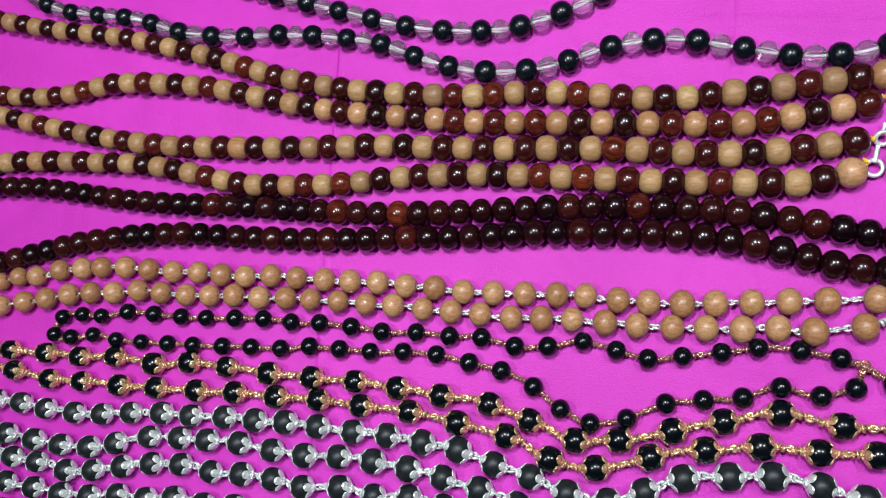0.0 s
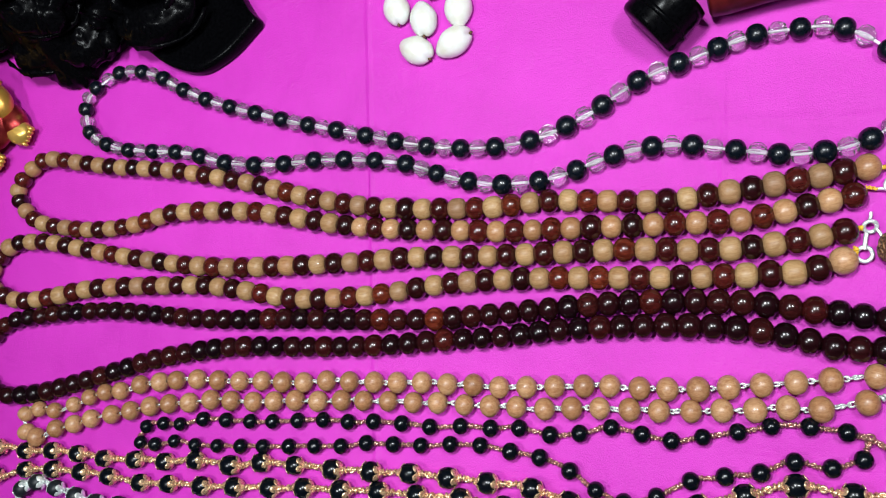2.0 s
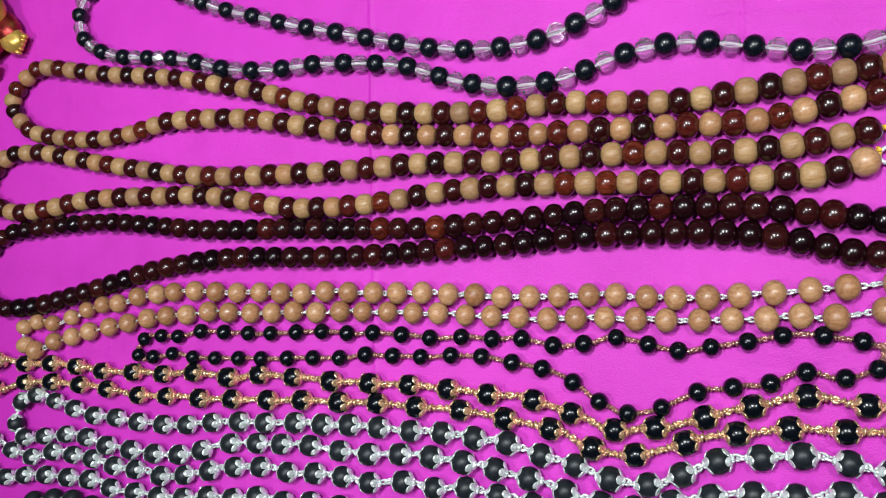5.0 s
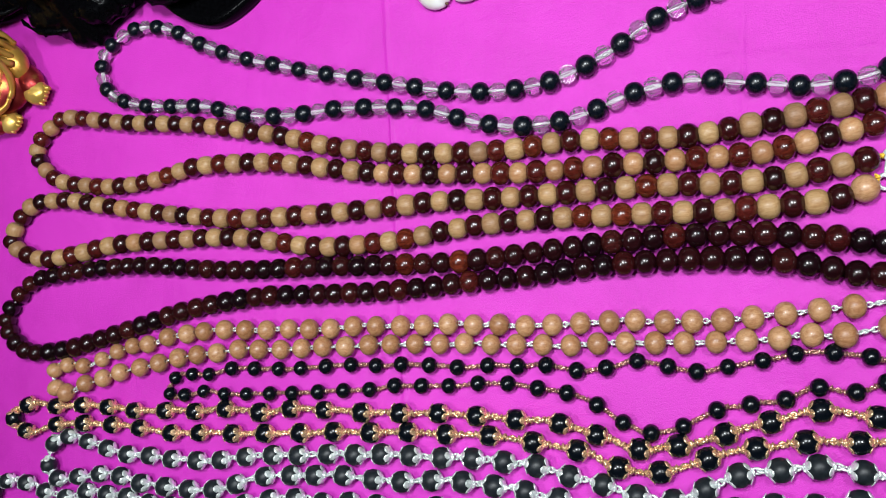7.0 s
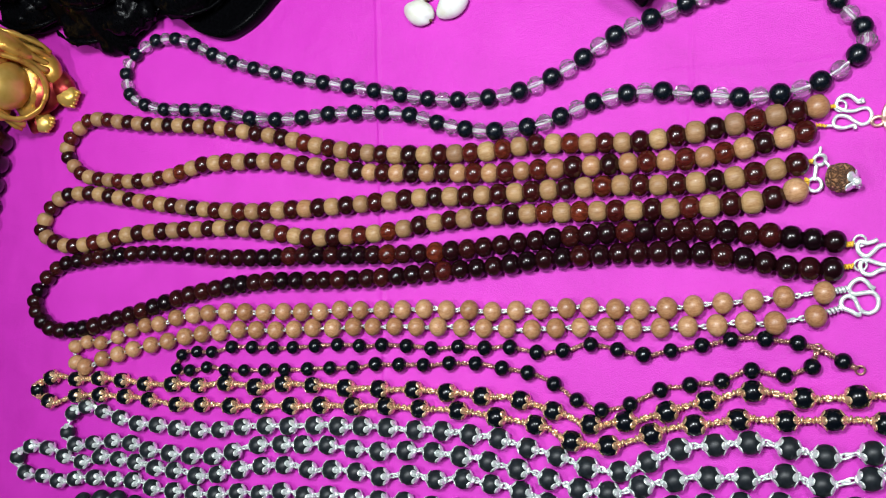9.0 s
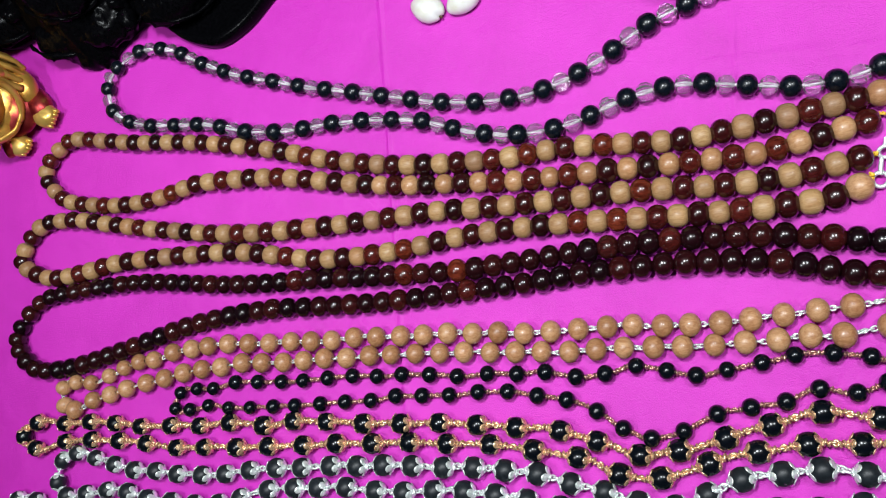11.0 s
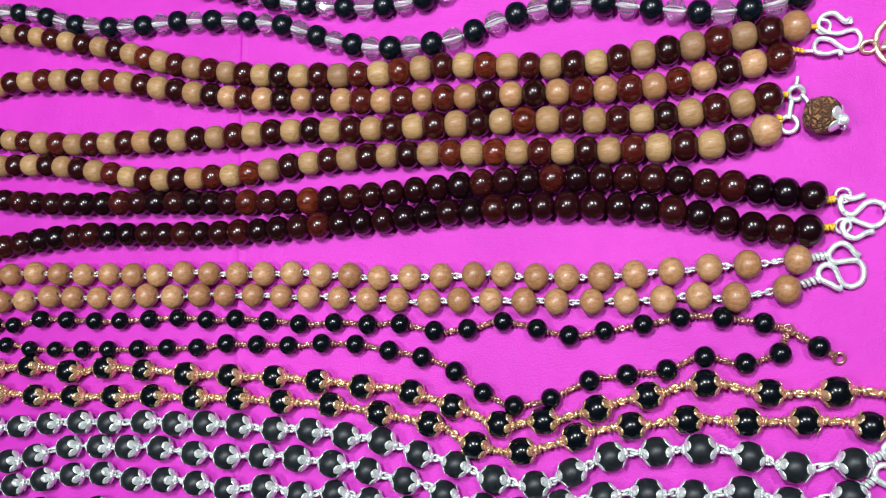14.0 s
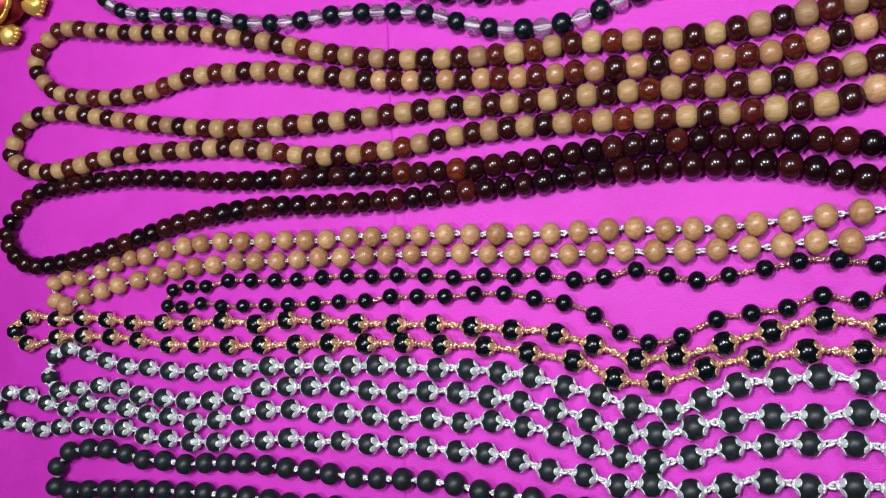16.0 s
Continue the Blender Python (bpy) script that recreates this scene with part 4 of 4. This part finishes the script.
# silver rings, a link and the seed pendant of the second two-tone necklace
eye_ring(w2_root, w2_base, (0.1721, 0.0198, 0.0030), 0.0022, 0.0008, SILVER, "silver ring", 0.6)
eye_ring(w2_root, w2_base, (0.1690, 0.0103, 0.0026), 0.0026, 0.0008, SILVER, "silver ring", 0.15)
wire_part("ring_link", [(0.1692, 0.0118), (0.1697, 0.0145), (0.1706, 0.0178)], 0.0034, 0.0008, SILVER, w2_root, w2_base, "short silver wire link")
wire_part("ring_link", [(0.1722, 0.0222), (0.1728, 0.0236), (0.1730, 0.0250)], 0.0030, 0.0006, SILVER, w2_root, w2_base, "short silver wire link")
wire_part("ring_link", [(0.1735, 0.0190), (0.1748, 0.0170), (0.1752, 0.0150)], 0.0040, 0.0006, SILVER, w2_root, w2_base, "short silver wire link")


def seed_pendant():
    """A ridged round seed that sits in a silver cap."""
    bm = bmesh.new()
    bmesh.ops.create_uvsphere(bm, u_segments=40, v_segments=26, radius=0.0056)
    for v in bm.verts:
        n = v.co.normalized()
        a = math.atan2(n.y, n.x)
        k = 1 + 0.05 * abs(math.cos(2.5 * a)) + 0.09 * noise.noise(n * 4.5) + 0.06 * noise.noise(n * 11)
        v.co = n * 0.0056 * k
    at = Vector((0.1785, 0.0112, 0.0058))
    seed = part("seed_pendant", bm, SEED, w2_root, "rough brown ridged seed", local(placed(at, (1, -0.35, 0.1), 0.3), w2_base))
    way = Vector((0.9, -0.5, 0.5)).normalized()
    part("pendant_cap", cap_mesh("pendant_cap", 0.0058, SILVER, 4, 50, 0.45), None, w2_root, "silver pendant cap", local(placed(at, (0.9, -0.5, 0.5), 0.5), w2_base))
    bm = bmesh.new()
    blob(bm, (0, 0, 0), (0.0020, 0.0018, 0.0016))
    part("pendant_knob", bm, SILVER, w2_root, "silver knob", local(placed(at + way * 0.0062, way, 0), w2_base))
    bm = bmesh.new()
    coil(bm, -0.0012, 0.0012, 0.0008, 0.0005, 3)
    part("pendant_tip", bm, SILVER, w2_root, "silver wire tip", local(placed((0.1839, 0.0074, 0.0042), (1, -0.4, 0), 0), w2_base))


seed_pendant()


def copper_pendant():
    """A flat copper hoop with a lumpy cast relief across it, on a bail."""
    c = Vector((0.2048, 0.0322, 0.0016))
    bm = bmesh.new()
    pts = [(0.0081 * math.cos(2 * math.pi * i / 40), 0.0081 * math.sin(2 * math.pi * i / 40), 0) for i in range(40)]
    tube(bm, pts, 0.00095, 8, closed=True, flat=0.8)
    part("pendant_hoop", bm, ROSEGOLD, w1_root, "polished copper hoop", Matrix.Translation(c - Vector(w1_base)))
    bm = bmesh.new()
    r2 = random.Random(8)
    blob(bm, (0.0, 0.0006, 0.0008), (0.0066, 0.0034, 0.0015), (0, 0, 12))
    for k in range(30):
        x = -0.0066 + 0.0130 * k / 29
        blob(bm, (x, 0.0002 + 0.22 * x + r2.uniform(-0.0034, 0.0040) * (1 - abs(x) / 0.009), 0.0014 + r2.uniform(0, 0.0006)),
             (r2.uniform(0.0008, 0.0016), r2.uniform(0.0006, 0.0013), 0.0008), (0, 0, r2.uniform(-60, 60)), u=10, v=7)
    part("pendant_relief", bm, ROSEGOLD, w1_root, "lumpy cast copper relief", Matrix.Translation(c - Vector(w1_base)))
    bm = bmesh.new()
    ring(bm, (0, 0, 0), 0.0018, 0.0007, "z", 16, 1.2, 0.4)
    part("pendant_bail", bm, ROSEGOLD, w1_root, "copper bail", Matrix.Translation(Vector((0.1945, 0.0318, 0.0020)) - Vector(w1_base)))


copper_pendant()

# the dark necklace's black drop, on a silver cone
bm = lathe([(-0.0026, 0.0004), (-0.0022, 0.0009), (-0.0005, 0.0010), (0.0006, 0.0016), (0.0012, 0.0024), (0.0013, 0.0)], 14)
part("drop_cone", bm, SILVER, d_root, "silver wire cone", local(placed((0.1948, -0.0190, 0.0040), (1, -0.2, 0), 0), d_base))
for k in range(4):
    part("drop_bead", bead_mesh("drop_bead", 0.0056, 0.0050, 2.2, MATTE_BLACK), None, d_root, "big matte black bead",
         local(placed((0.2005 + 0.0098 * k, -0.0206 - 0.0018 * k, 0.0058), (1, -0.2, 0), roll()), d_base))

# the wound silver ends at the hooks
for a, c, root_of, base_of in ((V1_PTS[0], HOOK_V1[5], v1_root, v1_base), (V1_PTS[-1], HOOK_V1[17], v1_root, v1_base), (S_PTS[0], HOOK_S[5], s_root, s_base), (S_PTS[-1], HOOK_S[17], s_root, s_base)):
    bm = bmesh.new()
    b2 = Vector((c[0], c[1], 0.003))
    d = b2 - a
    coil(bm, -d.length * 0.28, d.length * 0.3, 0.0009, 0.00062, 4)
    part("wound_end", bm, SILVER, root_of, "wound silver wire", local(placed(a + d * 0.72, d, 0), base_of))

# the small black necklace's junction, tail bead and end ring
TAIL_BEAD = Vector((0.1705, -0.0594, 0.0032))
part("bead", SMALL_BLACK, None, k_root, "", local(placed(TAIL_BEAD, (1, -0.65, 0), 0), k_base))
eye_ring(k_root, k_base, (0.1761, -0.0632, 0.0016), 0.0017, 0.00045, COPPER, "copper wire ring", 0.3)
JOIN = Vector((0.1622, -0.0535, 0.0030))
for a, c in ((K_PTS[0], JOIN), (JOIN, TAIL_BEAD), (K_PTS[-1], JOIN), (TAIL_BEAD, Vector((0.1752, -0.0626, 0.002)))):
    d = c - a
    u = d.normalized()
    p, q = (a + u * 0.003 if a is not JOIN else a), (c - u * 0.003 if c is TAIL_BEAD else c)
    n = max(1, round((q - p).length / 0.0055))
    for k in range(n):
        part("wire_link", COPPER_LINK, None, k_root, "twisted copper wire link",
             local(placed(p + (q - p) * (k + 0.5) / n, d, 0.5 + k, ((q - p).length / n / 0.0062, 1.15, 1.15)), k_base))
eye_ring(k_root, k_base, JOIN, 0.0016, 0.00045, COPPER, "copper wire ring", 0.5)


# ---- cowrie shells ----
def cowrie(at, turn, size):
    """A cowrie lying on its mouth: domed, blunt at one end and drawn in at the other, with a dark notch."""
    x, y = at
    root = thing("cowrie_shell", (x, y, 0), "glossy white cowrie shell lying on the cloth", "shell", "cowrie shells laid as a flower")
    bm = bmesh.new()
    bmesh.ops.create_uvsphere(bm, u_segments=28, v_segments=18, radius=1.0)
    for v in bm.verts:
        c = v.co.copy()
        w = 1.0 - 0.30 * max(0.0, c.x) ** 1.6 - 0.06 * max(0.0, -c.x) ** 3
        flat = 0.45 if c.z < 0 else 1.0
        d = 1 + 0.03 * noise.noise(Vector((c.x * 2 + x * 90, c.y * 2, c.z * 2)))
        notch_at = math.exp(-((c.x + 0.95) ** 2 * 18 + (c.y - 0.22) ** 2 * 60))
        v.co = Vector((c.x * 0.0074 + notch_at * 0.0012, c.y * 0.0054 * w, c.z * 0.0046 * flat * w)) * size * d
    body = part("shell_body", bm, SHELL, root, "", pose(0, 0, 0.0021 * size, 0, 0, turn))
    bm = bmesh.new()
    blob(bm, (-0.0068 * size, 0.0012 * size, 0.0004), (0.0009, 0.0006, 0.0008), u=10, v=8)
    part("shell_notch", bm, SLIT, body, "dark notch")


cowrie((0.0080, 0.1182), 148, 1.14)
cowrie((0.0250, 0.1182), 207, 1.2)
cowrie((0.0124, 0.1312), 98, 1.14)
cowrie((0.0284, 0.1322), 268, 1.16)
cowrie((0.0004, 0.1384), 105, 1.1)
cowrie((0.0185, 0.1458), 80, 0.95)


# ---- figures ----
def weather(bm, amount, size, seed, keep=()):
    """Folds and hand-made unevenness: pushes the skin along its normals by ridged noise."""
    bm.normal_update()
    moves = []
    for v in [v for v in bm.verts if v not in keep]:
        p = Vector((v.co.x + seed, v.co.y, v.co.z)) / size
        ridge = 1 - 2 * abs(noise.noise(p + Vector((0, 0, 3.1)) * 0.3))
        d = amount * (0.9 * ridge ** 3 + 0.8 * noise.noise(p * 2.3) - 0.3)
        moves.append((v, v.normal * d))
    for v, d in moves:
        v.co += d
        v.co.z = max(v.co.z, 0.0004)


def gold_figure():
    bm = bmesh.new()
    # local x is where the figure faces
    blob(bm, (-0.004, 0, 0.012), (0.025, 0.029, 0.014), mat=0, u=32, v=20)
    blob(bm, (-0.006, 0, 0.034), (0.019, 0.024, 0.022), mat=0, u=32, v=20)
    blob(bm, (0.005, -0.002, 0.029), (0.0165, 0.0160, 0.0165), mat=1, u=32, v=20)
    blob(bm, (0.003, -0.001, 0.044), (0.012, 0.0150, 0.009), (0, 24, 0), mat=1, u=28, v=16)
    blob(bm, (-0.006, 0, 0.063), (0.012, 0.012, 0.013), mat=1)
    blob(bm, (0.010, 0.004, 0.012), (0.018, 0.017, 0.008), (0, 16, 0), mat=2, u=32, v=16)
    for s in (-1, 1):
        blob(bm, (-0.006, 0.0125 * s, 0.061), (0.003, 0.002, 0.007), mat=1)
        blob(bm, (0.002, 0.021 * s, 0.034), (0.017, 0.007, 0.011), (0, 38, -10 * s), mat=0, u=24, v=14)
        fx, fy = (-0.001, -0.0042) if s == 1 else (-0.011, 0.0)
        blob(bm, (0.012 + fx, 0.019 * s + fy * 0.5, 0.014), (0.015, 0.009, 0.007), (0, 14, -14 * s), mat=0, u=24, v=14)
        blob(bm, (0.024 + fx, 0.0155 * s + fy, 0.0070), (0.011, 0.0075, 0.006), (0, 0, -20 * s), mat=2)
        blob(bm, (0.030 + fx, 0.0120 * s + fy, 0.0062), (0.0085, 0.0065, 0.005), (0, 0, -12), mat=1)
        for k in range(5):
            blob(bm, (0.0372 + fx - 0.0006 * abs(k - 1.5), (0.0120 + (k - 2) * 0.0021) * s + fy, 0.0058), (0.0024, 0.0011, 0.0018), mat=1, u=8, v=6)
        # the robe's hem round the belly, and the folds of the sleeve
        hem = [(-0.004, 0.006 * s, 0.057), (0.006, 0.013 * s, 0.047), (0.015, 0.0165 * s, 0.034), (0.021, 0.014 * s, 0.022), (0.024, 0.006 * s, 0.0155), (0.0245, 0.0, 0.0145)]
        before = set(bm.faces)
        tube(bm, spline(hem, 6), 0.0019, 8, flat=0.7)
        for k in range(4 if s == 1 else 2):
            out = 0.0045 + 0.0042 * k
            tube(bm, spline([(-0.007 - 0.001 * k, (0.006 + out) * s, 0.056 - 0.0025 * k), (0.004, (0.0105 + out) * s, 0.045 - 0.003 * k), (0.015 - 0.001 * k, (0.0125 + out * 0.9) * s, 0.030 - 0.003 * k), (0.021 - 0.0022 * k, (0.013 + out * 0.75) * s, 0.017 - 0.001 * k)], 6), 0.0020 - 0.0002 * k, 8, flat=0.75)
        for f in set(bm.faces) - before:
            f.material_index = 0
    # a sash in one soft wave across the chest
    before = set(bm.faces)
    tube(bm, spline([(0.004, -0.014, 0.051), (0.014, -0.008, 0.046), (0.0155, -0.002, 0.041), (0.014, 0.004, 0.044), (0.006, 0.012, 0.050)], 8), 0.0016, 8, flat=0.8)
    for f in set(bm.faces) - before:
        f.material_index = 1
    # the sleeve on one side lies close to the body
    for v in bm.verts:
        if v.co.y < 0:
            k = min(1.0, max(0.0, (0.020 - v.co.x) / 0.014))
            v.co.y *= 1 - 0.60 * k * k * (3 - 2 * k)
    weather(bm, 0.0006, 0.010, 0.7)
    me = mesh_of("gold_figure", bm, [GILT, LEAF, CRIMSON])
    ob = part("gold_figure", me, None, None, m=pose(-0.2355, 0.1265, 0.0, 0, 0, -32))
    tagged(ob, "gold-painted seated figure with red robe folds on the cloth", "figurine")


gold_figure()


def black_figure(at, turn, base, lumps, seed, label):
    """A cast figure: an oval stepped base with a body of overlapping rounded masses and folds."""
    r2 = random.Random(seed)
    bm = bmesh.new()
    plate = base is PLATE
    if len(base) == 3:
        bx, by, bh = base
        n = 56
        outline = [Vector((bx * math.cos(2 * math.pi * i / n), by * math.sin(2 * math.pi * i / n))) for i in range(n)]
        levels = ((0.0005, 0.985), (0.0015, 1.0), (bh * 0.8, 1.0), (bh, 0.97), (bh + 0.0006, 0.93), (bh + 0.001, 0.86))
    else:
        outline = [Vector((p[0], p[1])) for p in spline(base, 8, True)]
        n = len(outline)
        levels = ((0.0005, 0.99), (0.0012, 1.0), (0.0072, 0.99), (0.0080, 0.97), (0.0082, 0.92), (0.0066, 0.89)) if plate else ((0.0005, 0.99), (0.002, 1.0), (0.006, 0.97), (0.010, 0.90), (0.017, 0.80), (0.026, 0.66), (0.036, 0.52), (0.046, 0.40))
    rings = []
    for z, k in levels:
        rings.append([bm.verts.new((p.x * k, p.y * k + (1 - k) * 0.012, z)) for p in outline])
    for a, c in zip(rings, rings[1:]):
        for i in range(n):
            bm.faces.new((a[i], a[(i + 1) % n], c[(i + 1) % n], c[i]))
    bm.faces.new(rings[0])
    bm.faces.new(rings[-1])
    skin = set(bm.verts) if len(base) == 3 or plate else set()
    for (x, y, z), size in lumps:
        blob(bm, (x, y, z), size, (r2.uniform(-20, 20), r2.uniform(-20, 20), r2.uniform(0, 90)), u=44, v=30)
        for k in range(5):
            a = r2.uniform(0, 6.283)
            e = r2.uniform(0.1, 1.0)
            d = Vector((math.cos(a) * math.cos(e), math.sin(a) * math.cos(e), math.sin(e)))
            p = Vector((x + d.x * size[0] * 0.85, y + d.y * size[1] * 0.85, z + d.z * size[2] * 0.85))
            blob(bm, p, [s * r2.uniform(0.2, 0.42) for s in size], (r2.uniform(0, 90), r2.uniform(0, 90), r2.uniform(0, 90)), u=12, v=8)
        fold_path = [(x + size[0] * 1.0 * math.cos(t), y + size[1] * 1.0 * math.sin(t), z + size[2] * (0.15 + 0.25 * math.sin(2 * t))) for t in np.linspace(3.6, 6.0, 12)]
        tube(bm, fold_path, 0.0014, 7)
    weather(bm, 0.0020, 0.009, seed, skin)
    ob = part("black_figure", mesh_of("black_figure", bm, RESIN), None, None, m=pose(at[0], at[1], 0, 0, 0, turn))
    tagged(ob, label, "figurine", "black cast figures")


PLATE = [(-0.0454, -0.0088), (-0.0281, -0.0218), (-0.0170, -0.0315), (-0.0044, -0.0378), (0.0056, -0.0384), (0.0187, -0.0333), (0.0291, -0.0257), (0.0340, -0.0208), (0.0300, -0.0140), (0.022, 0.002), (0.012, 0.022), (-0.030, 0.022)]
black_figure((-0.1000, 0.1668), 0, PLATE, [((-0.012, -0.006, 0.014), (0.024, 0.020, 0.012)), ((-0.006, 0.006, 0.034), (0.018, 0.016, 0.018)), ((-0.004, 0.01, 0.058), (0.010, 0.010, 0.012))],
             3, "glossy black cast figure on a wedge-shaped base")
HEM = [(-0.041, -0.002), (-0.026, -0.0130), (-0.0125, -0.0245), (0.001, -0.0285), (0.0105, -0.0245), (0.020, -0.0165), (0.0315, -0.0100), (0.020, -0.0005), (0.013, 0.020), (-0.022, 0.022)]
black_figure((-0.1710, 0.163), 0, HEM, [((0.016, -0.002, 0.011), (0.022, 0.017, 0.012)), ((-0.012, -0.005, 0.011), (0.022, 0.016, 0.012)), ((0.004, 0.006, 0.028), (0.021, 0.018, 0.018)), ((0.0, 0.010, 0.052), (0.011, 0.011, 0.012))],
             5, "glossy black cast figure with knobbly folds")
black_figure((-0.2220, 0.177), 5, (0.025, 0.018, 0.006), [((0.0, -0.002, 0.012), (0.025, 0.017, 0.013)), ((0.0, 0.004, 0.034), (0.014, 0.013, 0.018))],
             9, "small glossy black cast figure beside the others")


# ---- the black and red cylinders at the far side, stand-ins for one capped bottle ----
def black_cylinder():
    root = thing("black_cylinder", (0.1040, 0.1030, 0), "round black cylinder lying on its side on the cloth", "jar")
    bm = lathe([(0.0, 0.0), (0.0, 0.0108), (0.0006, 0.0120), (0.002, 0.0126), (0.015, 0.0126), (0.019, 0.0118), (0.020, 0.0)], 36)
    part("jar_body", bm, RESIN, root, "", placed((0, 0, 0.0128), (0.8, 0.6, 0.08), 0))
    bm = lathe([(0.0061, 0.0127), (0.0062, 0.0133), (0.0082, 0.0133), (0.0083, 0.0127)], 36)
    part("jar_band", bm, RESIN, root, "raised rim band", placed((0, 0, 0.0128), (0.8, 0.6, 0.08), 0))


def red_cylinder():
    root = thing("red_cylinder", (0.1275, 0.1150, 0), "red cylinder lying beside the black one", "wooden roll")
    bm = lathe([(0.0, 0.0), (0.0, 0.0095), (0.001, 0.0108), (0.006, 0.0112), (0.02, 0.0106), (0.04, 0.0114), (0.058, 0.0108), (0.060, 0.0095), (0.060, 0.0)], 32)
    part("roll_body", bm, RED, root, "", placed((0, 0, 0.0115), (1, 0.06, 0), 0))


black_cylinder()
red_cylinder()
